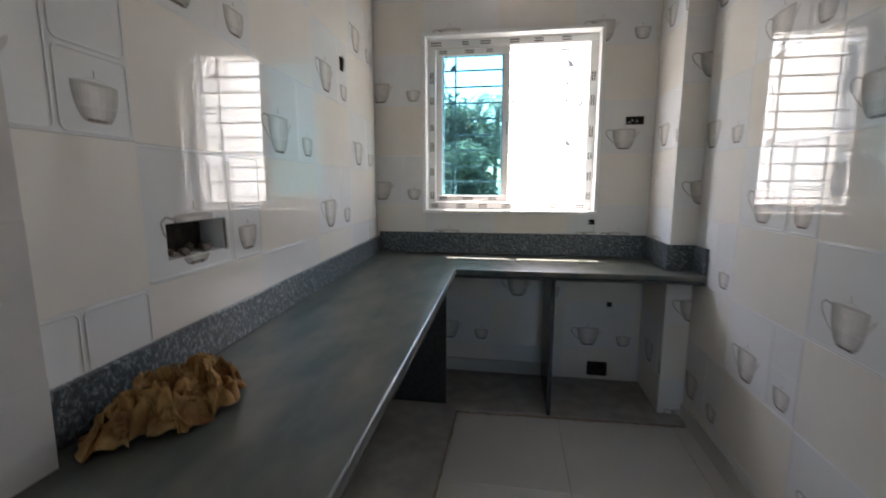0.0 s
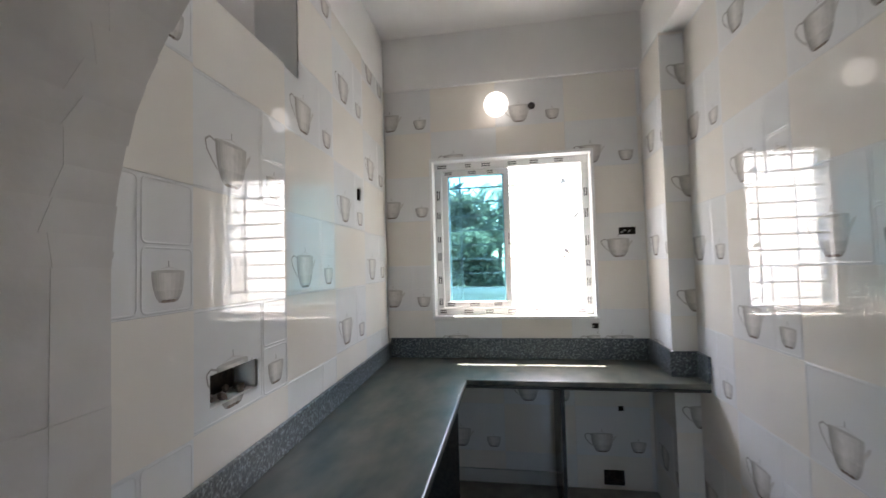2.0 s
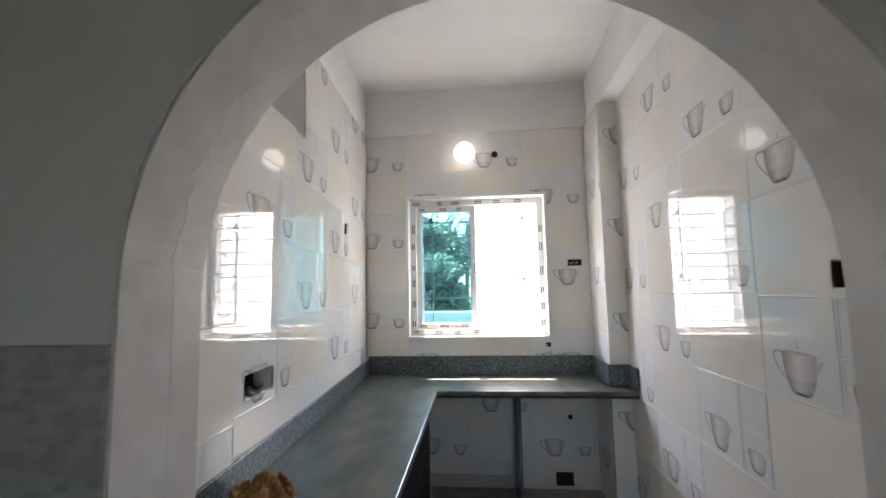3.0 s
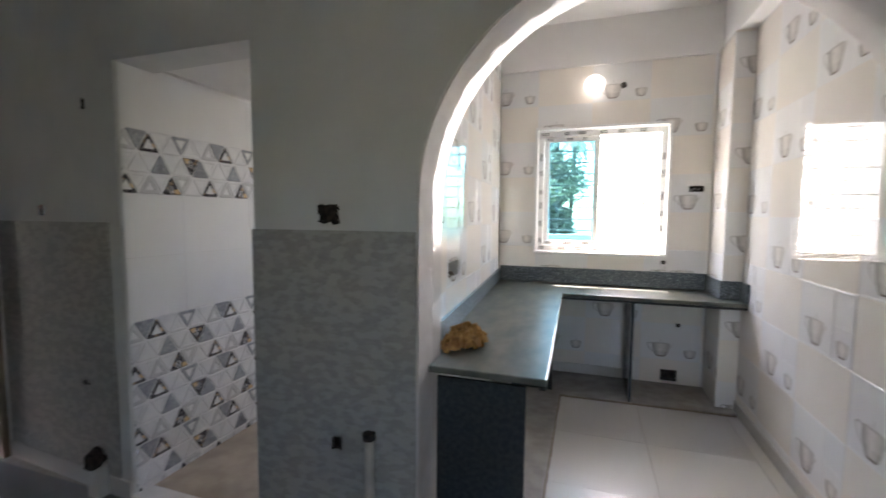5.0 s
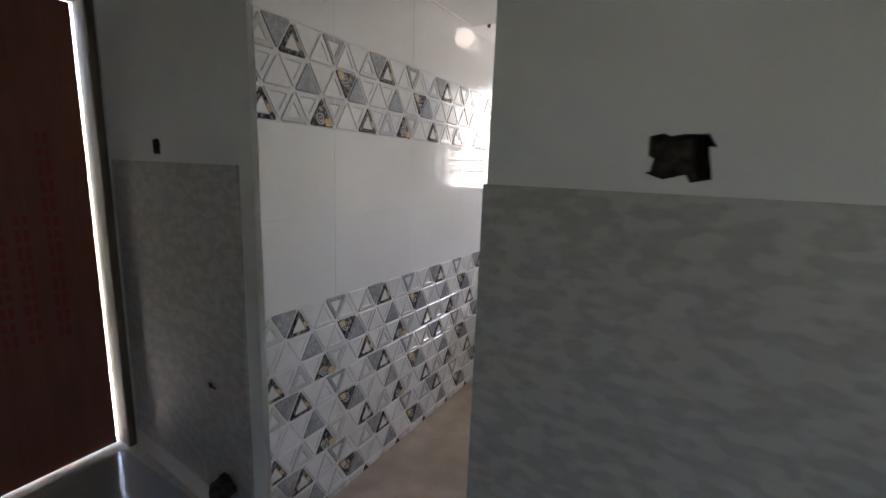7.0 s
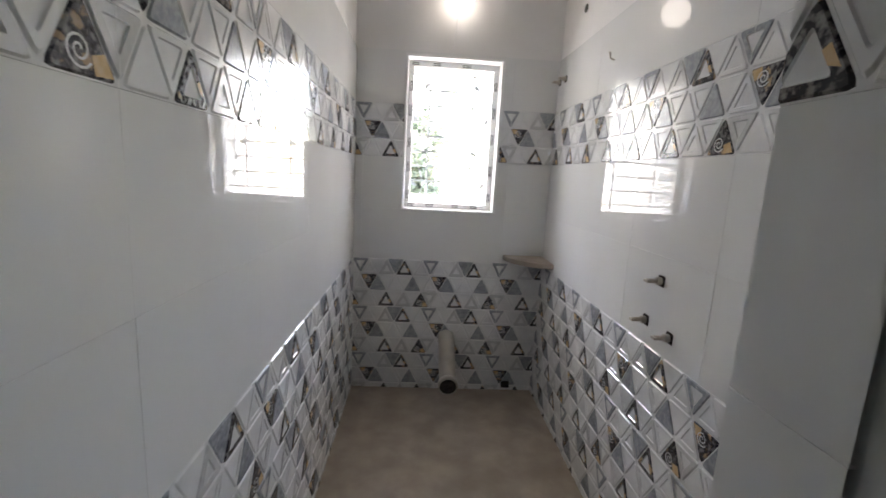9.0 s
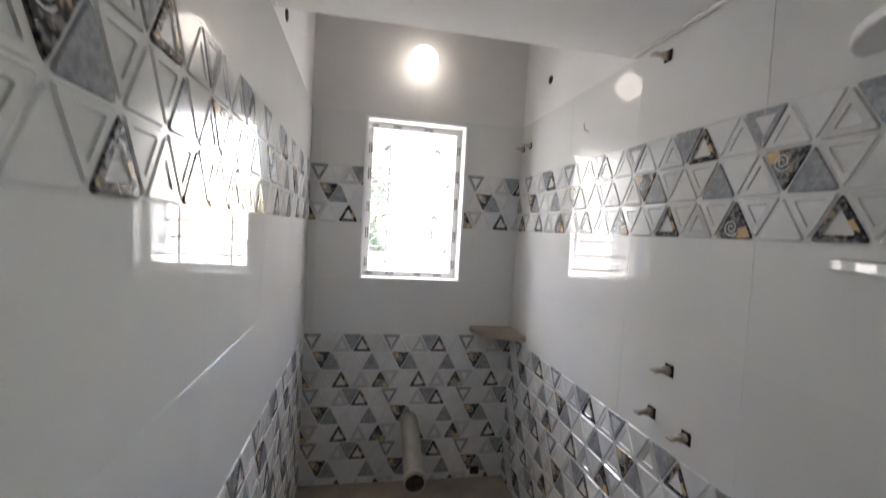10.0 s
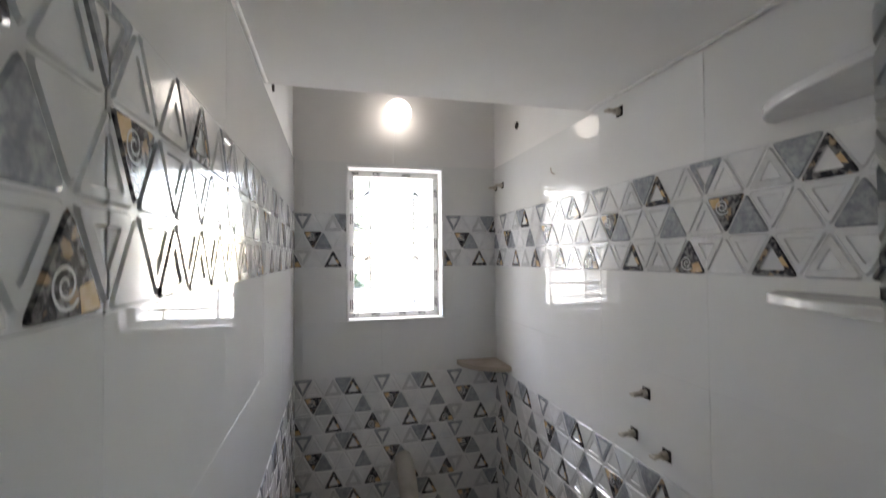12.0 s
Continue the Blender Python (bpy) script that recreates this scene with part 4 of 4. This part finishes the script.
# ---- hall details ----
stub = thing("mortar_lump", "dark crusty mortar lump on a cut tile stub by the skirting", "mortar lump", (-1.56, 0.0, 0.0))
bm = bmesh.new()
box(bm, -0.045, 0.035, -0.06, -0.004, 0.0, 0.165)
bevelled(bm, 0.004, 1)
part("tile_stub", bm, FLOOR_TILE, stub, "upright offcut of grey tile")
bm = bmesh.new()
bmesh.ops.create_icosphere(bm, subdivisions=3, radius=0.048, matrix=Matrix.Translation((-0.004, -0.04, 0.2)))
for v in bm.verts:
    v.co += noise.noise_vector(v.co * 30) * 0.022
part("lump", bm, VOID, stub, "dark crusty mortar")
cap = thing("conduit", "dusty grey conduit pipe with dark cap on the tiled pillar", "conduit")
bm = bmesh.new()
tube(bm, [(-0.014, -0.030, 0.0), (-0.014, -0.030, 0.575)], 0.019, 14)
part("pipe", bm, PVC, cap)
bm = bmesh.new()
tube(bm, [(-0.014, -0.032, 0.572), (-0.014, -0.032, 0.597)], 0.0255, 14)
part("cap", bm, VOID, cap, "dark pipe cap")

# ---- wall tiles, one object each ----
def clip(bm, x0, x1, z0, z1):
    for co, no in (((x0, 0, 0), (-1, 0, 0)), ((x1, 0, 0), (1, 0, 0)), ((0, 0, z0), (0, 0, -1)), ((0, 0, z1), (0, 0, 1))):
        bmesh.ops.bisect_plane(bm, geom=bm.verts[:] + bm.edges[:] + bm.faces[:], dist=1e-6, plane_co=co, plane_no=no, clear_outer=True)

def slab_face(bm, w, h, c=0.0005, mi=0):
    """A tile body with a chamfered front edge; the front lies at y = 0."""
    g = 0.0002
    back = [bm.verts.new((x, TILE - 0.0005, z)) for x, z in ((g, g), (w - g, g), (w - g, h - g), (g, h - g))]
    mid = [bm.verts.new((x, c, z)) for x, z in ((g, g), (w - g, g), (w - g, h - g), (g, h - g))]
    front = [bm.verts.new((x, 0, z)) for x, z in ((g + c, g + c), (w - g - c, g + c), (w - g - c, h - g - c), (g + c, h - g - c))]
    bm.faces.new(front).material_index = mi
    for a, b in ((back, mid), (mid, front)):
        for i in range(4):
            bm.faces.new((a[i], a[(i + 1) % 4], b[(i + 1) % 4], b[i])).material_index = mi

def rounded(x0, x1, z0, z1, r, n=4):
    pts = []
    for cx, cz, a0 in ((x1 - r, z0 + r, -90), (x1 - r, z1 - r, 0), (x0 + r, z1 - r, 90), (x0 + r, z0 + r, 180)):
        pts += [(cx + r * math.cos(radians(a0 + 90 * i / n)), cz + r * math.sin(radians(a0 + 90 * i / n))) for i in range(n + 1)]
    return pts

def rib(bm, outer, w, depth, mi):
    """A thin raised rim along a closed outline."""
    c = Vector((sum(p[0] for p in outer) / len(outer), sum(p[1] for p in outer) / len(outer)))
    inner = []
    n = len(outer)
    for i in range(n):
        a, p, b = Vector(outer[i - 1]), Vector(outer[i]), Vector(outer[(i + 1) % n])
        t = (b - a).normalized()
        q = Vector((-t.y, t.x)) * w
        inner.append(p + (q if (c - p).dot(q) > 0 else -q))
    o0 = [bm.verts.new((p[0], 0.0002, p[1])) for p in outer]
    m0 = [bm.verts.new(((p[0] + q.x) / 2, -depth, (p[1] + q.y) / 2)) for p, q in zip(outer, inner)]
    i0 = [bm.verts.new((q.x, 0.0002, q.y)) for q in inner]
    for i in range(n):
        j = (i + 1) % n
        for f in (bm.faces.new((o0[i], o0[j], m0[j], m0[i])), bm.faces.new((m0[i], m0[j], i0[j], i0[i]))):
            f.material_index, f.smooth = mi, True

def cup_print(bm, cx, z0, wt, wb, h, pot):
    """A printed pot or cup: a round shaded bowl, a rim, a knob, dark feet, and for a pot a handle and a spout."""
    y = -0.0005
    cols, rows = 14, 8
    def at(i, j):
        v = j / rows
        half = (wb + (wt - wb) * (1 - (1 - v) ** 2.2) ** 0.75) / 2
        return (cx + half * (2 * i / cols - 1), y, z0 + h * v)
    tone = (0, 1, 2, 3, 4, 5, 5, 5, 4, 4, 3, 3, 2, 2)
    grid = [[bm.verts.new(at(i, j)) for i in range(cols + 1)] for j in range(rows + 1)]
    for j in range(rows):
        for i in range(cols):
            bm.faces.new((grid[j][i], grid[j][i + 1], grid[j + 1][i + 1], grid[j + 1][i])).material_index = 2 + max(0, tone[i] - (2, 1, 1, 0, 0, 0, 0, 0)[j])
    def patch(pts, mi):
        bm.faces.new([bm.verts.new((p[0], y - 0.0002, p[1])) for p in pts]).material_index = mi
    patch([(cx + wt * 0.50 * math.cos(a), z0 + h + wt * 0.035 * math.sin(a)) for a in (6.28319 * k / 14 for k in range(14))], 4)
    for s in (-1, 1):
        patch([(cx + s * wt * 0.46, z0 + h), (cx, z0 + h + wt * 0.12), (cx, z0 + h + wt * 0.10)], 5)
    patch([(cx - 0.0016, z0 + h + wt * 0.1), (cx + 0.0016, z0 + h + wt * 0.1), (cx + 0.0016, z0 + h + wt * 0.24), (cx - 0.0016, z0 + h + wt * 0.24)], 2)
    for k in (-0.6, 0.0, 0.6):
        patch([(cx + wb * 0.42 * k + wb * 0.17 * math.cos(a), z0 + 0.002 + wb * 0.07 * math.sin(a)) for a in (6.28319 * q / 8 for q in range(8))], 8)
    if pot:
        path = [(-0.47, 0.93), (-0.66, 1.0), (-0.78, 0.9), (-0.74, 0.7), (-0.6, 0.5), (-0.48, 0.36), (-0.42, 0.3)]
        pts = [(cx + wt * u, z0 + h * v) for u, v in path]
        for k, ((xa, za), (xb, zb)) in enumerate(zip(pts, pts[1:])):
            d = Vector((xb - xa, zb - za)).normalized() * 0.0029
            patch([(xa - d.y, za + d.x), (xa + d.y, za - d.x), (xb + d.y, zb - d.x), (xb - d.y, zb + d.x)], (2, 2, 2, 2, 3, 4)[k])
        patch([(cx + wt * 0.46, z0 + h * 0.66), (cx + wt * 0.56, z0 + h * 0.86), (cx + wt * 0.66, z0 + h * 0.93), (cx + wt * 0.64, z0 + h * 0.82), (cx + wt * 0.47, z0 + h * 0.54)], 5)

def pot_tile(bm, w, h):
    slab_face(bm, w, h, mi=0)
    s = w * 2 / 3
    rib(bm, rounded(0.004, s - 0.003, 0.004, h - 0.004, 0.016), 0.006, 0.0018, 1)
    rib(bm, rounded(s + 0.003, w - 0.004, 0.004, h / 2 - 0.002, 0.016), 0.006, 0.0018, 1)
    rib(bm, rounded(s + 0.003, w - 0.004, h / 2 + 0.002, h - 0.004, 0.016), 0.006, 0.0018, 1)
    k = w / 0.45
    cup_print(bm, s * 0.5 + 0.008, 0.026, 0.134 * k, 0.066 * k, 0.113 * k, True)
    cup_print(bm, s + (w - s) / 2, 0.028, 0.092 * k, 0.050 * k, 0.064 * k, False)

def plain_tile(bm, w, h):
    slab_face(bm, w, h, 0.00025)

ROWS = (dict(down="OWGW", up="lRDl", shift=0.0), dict(down="NllW", up="lGWG", shift=0.125), dict(down="Rlll", up="WDRN", shift=0.0))
def triangle(bm, cx, zb, zt, base, up, style):
    """One raised triangle of the relief tile. 0 white 1 silver 2 granite 3 dark 4 ochre."""
    h = zt - zb
    tri = [(cx - base / 2, zb), (cx + base / 2, zb), (cx, zt)] if up else [(cx + base / 2, zt), (cx - base / 2, zt), (cx, zb)]
    c = Vector((cx, zb + h / 3 if up else zt - h / 3))
    def ring(k, r=0.16):
        pts = []
        for i in range(3):
            p = [c + (Vector(tri[(i + j) % 3]) - c) * k for j in (-1, 0, 1)]
            pts += [p[1] + (p[0] - p[1]) * r, p[1] + (p[0] - p[1]) * r * 0.25 + (p[2] - p[1]) * r * 0.25, p[1] + (p[2] - p[1]) * r]
        return pts
    def layer(k, y, r=0.10):
        return [bm.verts.new((p.x, y, p.y)) for p in ring(k, r)]
    def join(a, b, mi):
        n = len(a)
        for i in range(n):
            f = bm.faces.new((a[i], a[(i + 1) % n], b[(i + 1) % n], b[i]))
            f.material_index, f.smooth = mi, False
    fill = dict(O=2, R=1, D=3, G=2, N=3, W=0, l=0)[style]
    a, b = layer(0.95, 0.0003), layer(0.86, -0.0032)
    join(a, b, 1 if style == "R" else fill)
    if style in "WGN":
        bm.faces.new(b).material_index = fill
    else:
        k2 = {"l": 0.58, "R": 0.46}.get(style, 0.52)
        c2, d2 = layer(k2, -0.0032), layer(k2 - 0.06, -0.0008)
        join(b, c2, fill)
        join(c2, d2, 1 if style != "l" else 0)
        bm.faces.new(d2).material_index = 0
    if style == "N":
        y = -0.0036
        s = h * (1 if up else -1)
        o = c + Vector((-0.06 * base, -0.04 * s))
        prev = None
        for i in range(27):
            ang, rad = i * 0.46, 0.018 * h / 0.1 * (0.16 + i / 26)
            d = Vector((math.cos(ang), math.sin(ang)))
            cur = (bm.verts.new((o.x + d.x * (rad - 0.0016), y, o.y + d.y * (rad - 0.0016))), bm.verts.new((o.x + d.x * (rad + 0.0016), y, o.y + d.y * (rad + 0.0016))))
            if prev:
                bm.faces.new((prev[0], prev[1], cur[1], cur[0])).material_index = 0
            prev = cur
        q = c + (Vector(tri[1]) - c) * 0.8
        e = [q, q + (Vector(tri[0]) - q) * 0.3, q + (c - q) * 0.75, q + (Vector(tri[2]) - q) * 0.28]
        bm.faces.new([bm.verts.new((p.x, y + 0.0002, p.y)) for p in e]).material_index = 4
    if style == "D":
        y = -0.0035
        p0, p1 = c + (Vector(tri[1]) - c) * 0.80, c + (Vector(tri[2]) - c) * 0.80
        i0, i1 = c + (Vector(tri[1]) - c) * 0.50, c + (Vector(tri[2]) - c) * 0.50
        m0, m1 = p0.lerp(p1, 0.2), p0.lerp(p1, 0.5)
        n0, n1 = i0.lerp(i1, 0.2), i0.lerp(i1, 0.5)
        bm.faces.new([bm.verts.new((p.x, y, p.y)) for p in (m0, m1, n1, n0)]).material_index = 4

def relief_tile(bm, w, h):
    slab_face(bm, w, h)
    base, rh = w / 4, (h - 0.002) / 3
    for r, row in enumerate(ROWS):
        zt = h - 0.001 - r * rh
        zb = zt - rh
        for k in range(-1, 5):
            for kind in ("down", "up"):
                u = (k / 4 + row["shift"]) if kind == "down" else (k / 4 + (0.125 if row["shift"] == 0 else 0.0))
                if -0.13 < u < 1.13:
                    triangle(bm, u * w, zb, zt, base, kind == "up", row[kind][k % 4])
    clip(bm, 0.001, w - 0.001, -1, 1)

KINDS = {"plain": (plain_tile, None), "pot": (pot_tile, None), "relief": (relief_tile, [TRI_WHITE, TRI_SILVER, TRI_GREY, TRI_DARK, OCHRE])}
TILE_MESHES = {}
def tile_mesh(kind, w, h, pieces, mats):
    key = (kind, round(w, 3), round(h, 3), mats[0].name, tuple(tuple(round(v, 3) for v in p) for p in pieces))
    if key not in TILE_MESHES:
        me = bpy.data.meshes.new("tile")
        whole = bmesh.new()
        for p in pieces:
            bm = bmesh.new()
            KINDS[kind][0](bm, w, h)
            bmesh.ops.recalc_face_normals(bm, faces=bm.faces)
            for f in bm.faces:
                if f.normal.y > 0.9:
                    f.normal_flip()
            if p != (0, w, 0, h):
                clip(bm, *p)
            tmp = bpy.data.meshes.new("tile_piece")
            bm.to_mesh(tmp)
            bm.free()
            whole.from_mesh(tmp)
            bpy.data.meshes.remove(tmp)
        whole.to_mesh(me)
        whole.free()
        for m in mats:
            me.materials.append(m)
        TILE_MESHES[key] = me
    return TILE_MESHES[key]

def cut(pieces, hole):
    """What a rectangular hole leaves of some rectangles."""
    hx0, hx1, hz0, hz1 = hole
    out = []
    for x0, x1, z0, z1 in pieces:
        if hx1 <= x0 or hx0 >= x1 or hz1 <= z0 or hz0 >= z1:
            out.append((x0, x1, z0, z1))
            continue
        if hx0 > x0:
            out.append((x0, hx0, z0, z1))
        if hx1 < x1:
            out.append((hx1, x1, z0, z1))
        a, b = max(x0, hx0), min(x1, hx1)
        if hz0 > z0:
            out.append((a, b, z0, hz0))
        if hz1 < z1:
            out.append((a, b, hz1, z1))
    return [p for p in out if p[1] - p[0] > 0.004 and p[3] - p[2] > 0.004]

def tile_wall(parent, frame_m, u0, u1, v0, v1, pu, pv, w, h, choose, holes=(), slant=0.0):
    """Tiles a wall: frame_m puts the wall's own x (along), y (into the wall) and z into the world; pu, pv: one joint."""
    i = math.floor((u0 - pu) / w)
    while pu + i * w < u1 - 0.004:
        j = math.floor((v0 - pv) / h)
        while pv + j * h < v1 - 0.004:
            a, c = pu + i * w, pv + j * h
            pieces = [(max(0, u0 - a), min(w, u1 - a), max(0, v0 - c), min(h, v1 - c))]
            for hx0, hx1, hz0, hz1 in holes:
                pieces = cut(pieces, (hx0 - a, hx1 - a, hz0 - c, hz1 - c))
            if pieces and pieces[0][1] - pieces[0][0] > 0.004 and pieces[0][3] - pieces[0][2] > 0.004:
                kind, mats = choose(i, j)
                ob = new("tile", tile_mesh(kind, w, h, pieces, mats))
                ob.parent = parent
                ob.matrix_world = frame_m @ Matrix.Translation((a, random.uniform(-0.0004, 0.0004), c)) @ pose(w / 2, 0, 0, random.uniform(-0.05, 0.05), 0, slant + random.uniform(-0.07, 0.07)) @ Matrix.Translation((-w / 2, 0, 0))
            j += 1
        i += 1

POT = [MIST, MIST] + POT_TONES + [POT_BASE]
def checker(odd):
    return lambda i, j: ("pot", POT) if (i + j) % 2 == odd else ("plain", [CREAM])

def wall_frame(x, y, turn):
    return pose(x, y, 0, 0, 0, turn)

# kitchen back wall
tile_wall(WALL_BACK, wall_frame(0, KB, 0), left_x(KB) + 0.001, 1.728, 0.0, 2.752, -0.145, 1.168, 0.463, 0.317, checker(0),
          [(WX0 - 0.021, WX1 + 0.021, WZ0 - 0.021, WZ1 + 0.021), (1.565, 1.672, 1.655, 1.705), (1.375, 1.415, 1.04, 1.075), (1.41, 1.54, 0.03, 0.13), (1.515, 1.55, 0.505, 0.54), (WX1 + 0.021, 1.728, CT, 2.119)])
# beside the window the courses start anew
tile_wall(WALL_BACK, wall_frame(0, KB, 0), WX1 + 0.0212, 1.728, CT, 2.1188, 0.008, 1.168, 0.463, 0.317, checker(0),
          [(1.565, 1.672, 1.655, 1.705), (1.375, 1.415, 1.04, 1.075)])
# kitchen left wall, out of square
turn = 90 + math.degrees(math.atan(SKEW))
fr = Matrix.Translation((left_x(T), T, 0)) @ pose(0, 0, 0, 0, 0, turn)
leng = (KB - T) * math.sqrt(1 + SKEW ** 2)
tile_wall(WALL_MID, fr, 0.0, leng, CT - 0.1, 2.752, 0.345, 1.07, 0.49, 0.312, checker(0),
          [(NY0 - T, NY1 - T, NZ0, 3.0), (0.417, 0.645, 1.115, 1.203), (1.689, 1.758, 1.862, 1.935)], -1.15)
# kitchen right wall
tile_wall(WALL_KR, wall_frame(KW, 0, -90), -2.174, -T, 0.0, 2.772, -1.275, 1.448, 0.495, 0.328, checker(0),
          [(-0.45, -0.375, 1.465, 1.54)])
# column faces
tile_wall(COLUMN, wall_frame(0, 2.175, 0), 1.729, KW - 0.001, 0.0, 2.77, 1.71, 1.168, 0.463, 0.317, checker(0))
tile_wall(COLUMN, wall_frame(1.729, 0, -90), -KB + 0.001, -2.176, 0.0, 2.77, -2.55, 1.168, 0.463, 0.317, checker(1))

# washroom
RELIEF = KINDS["relief"][1]
DT, BH, BW, BWS = 0.905, 0.3187, 0.45, 0.492
B0, B1, BT = DT + 2 * BH, DT + 3 * BH, 2.165
def bath(i, j):
    return ("relief", RELIEF) if j < 0 or j == 2 else ("plain", [BATH_WHITE])
tile_wall(WALL_BB, wall_frame(0, BB, 0), BL + 0.001, BR - 0.001, BF, BT, -1.309, DT, BW, BH, bath,
          [(VX0 - 0.015, VX1 + 0.015, VZ0 - 0.015, VZ1 + 0.015), (-0.34, -0.28, 0.03, 0.085)])
tile_wall(WALL_BL, wall_frame(BL, 0, 90), 0.015, BB, BF, BT, -0.153, DT, BWS, BH, bath)
tile_wall(WALL_MID, wall_frame(BR, 0, -90), -BB, -T, BF, BT, -1.316, DT, BWS, BH, bath)
tile_wall(WALL_ARCH, wall_frame(OPR - TILE - 0.001, 0, -90), -0.174, -0.03, BF, OPH - 0.002, -1.316 + 2 * BWS, DT, BWS, BH, bath)

# tiles on the inside of the arch
def soffit(n_jamb, n_arch):
    rnd = random.Random(9)
    line = [(AX - AR, 0.0)] + [(AX - AR, AZ * k / n_jamb) for k in range(1, n_jamb)]
    line += [(AX - AR * math.cos(math.pi * k / n_arch), AZ + AR * math.sin(math.pi * k / n_arch)) for k in range(n_arch + 1)]
    line += [(AX + AR, AZ * k / n_jamb) for k in range(n_jamb - 1, -1, -1)]
    c = Vector((AX, 1.2))
    for k, ((xa, za), (xb, zb)) in enumerate(zip(line, line[1:])):
        d = Vector((xb - xa, zb - za))
        nrm = Vector((d.y, -d.x)).normalized()
        if nrm.dot(c - Vector((xa, za))) < 0:
            nrm = -nrm
        e = d.normalized() * 0.0002
        on_arch = n_jamb <= k < n_jamb + n_arch
        ya, yb = (rnd.uniform(0.135, 0.175), rnd.uniform(0.135, 0.175)) if on_arch else (0.16, 0.16)
        for name, mat, ys, offs in (("plaster_strip", SOFFIT, (0.004, 0.004, yb, ya), (0.0008, 0.0075)), ("tile", SOFFIT_TILE, (ya + 0.0002, yb + 0.0002, TA + rnd.uniform(0.001, 0.006), TA + rnd.uniform(0.001, 0.006)), (0.0008, 0.0079))):
            bm = bmesh.new()
            lean = rnd.uniform(-0.006, 0.006) if on_arch and mat is SOFFIT_TILE else 0.0
            vs = []
            for off in offs:
                for q, (x, z, y) in enumerate(((xa + e.x, za + e.y, ys[0]), (xb - e.x, zb - e.y, ys[1]), (xb - e.x, zb - e.y, ys[2]), (xa + e.x, za + e.y, ys[3]))):
                    o = off + (lean * d.length * (0.5 if q in (1, 2) else -0.5) if off > 0.005 else 0.0)
                    vs.append(bm.verts.new((x + nrm.x * o, y, z + nrm.y * o)))
            for q in ((0, 1, 2, 3), (4, 5, 6, 7), (0, 1, 5, 4), (1, 2, 6, 5), (2, 3, 7, 6), (3, 0, 4, 7)):
                bm.faces.new([vs[p] for p in q])
            part(name, bm, mat, WALL_ARCH)
SOFFIT = material("soffit_plaster", (0.56, 0.525, 0.51), (0.63, 0.595, 0.58), rough=0.7, scale=9, stain=(0.48, 0.45, 0.435), stain_scale=6, jitter=0.015, bump=0.2, bump_scale=40)
SOFFIT_TILE = material("soffit_glaze", (0.62, 0.585, 0.565), (0.68, 0.645, 0.625), rough=0.18, scale=9, stain=(0.62, 0.585, 0.555), stain_scale=6, jitter=0.02, rough_var=0.08)
soffit(6, 44)

# floor tiles
def floor_tiles(x0, x1, y0, y1, px, py, s, mat):
    i = math.floor((x0 - px) / s)
    while px + i * s < x1 - 0.01:
        j = math.floor((y0 - py) / s)
        while py + j * s < y1 - 0.01:
            a0, a1 = max(x0, px + i * s) + 0.0012, min(x1, px + (i + 1) * s) - 0.0012
            b0, b1 = max(y0, py + j * s) + 0.0012, min(y1, py + (j + 1) * s) - 0.0012
            bm = bmesh.new()
            box(bm, 0, a1 - a0, 0, b1 - b0, -0.0055, 0)
            ob = part("tile", bm, mat, FLOOR)
            ob.location = (a0, b0, random.uniform(-0.0004, 0.0))
            j += 1
        i += 1
floor_tiles(AX - AR, AX + AR, 0.0, T, 0.57, 2.05, 0.6, FLOOR_TILE)
floor_tiles(0.0, KW, T, KB, 0.57, 2.05, 0.6, FLOOR_TILE)
# the hall part of the same floor, with shade in its colour
floor_tiles(HL, HR, HS, 0.0, 0.57, 2.05, 0.6, FLOOR_TILE_SHADED)
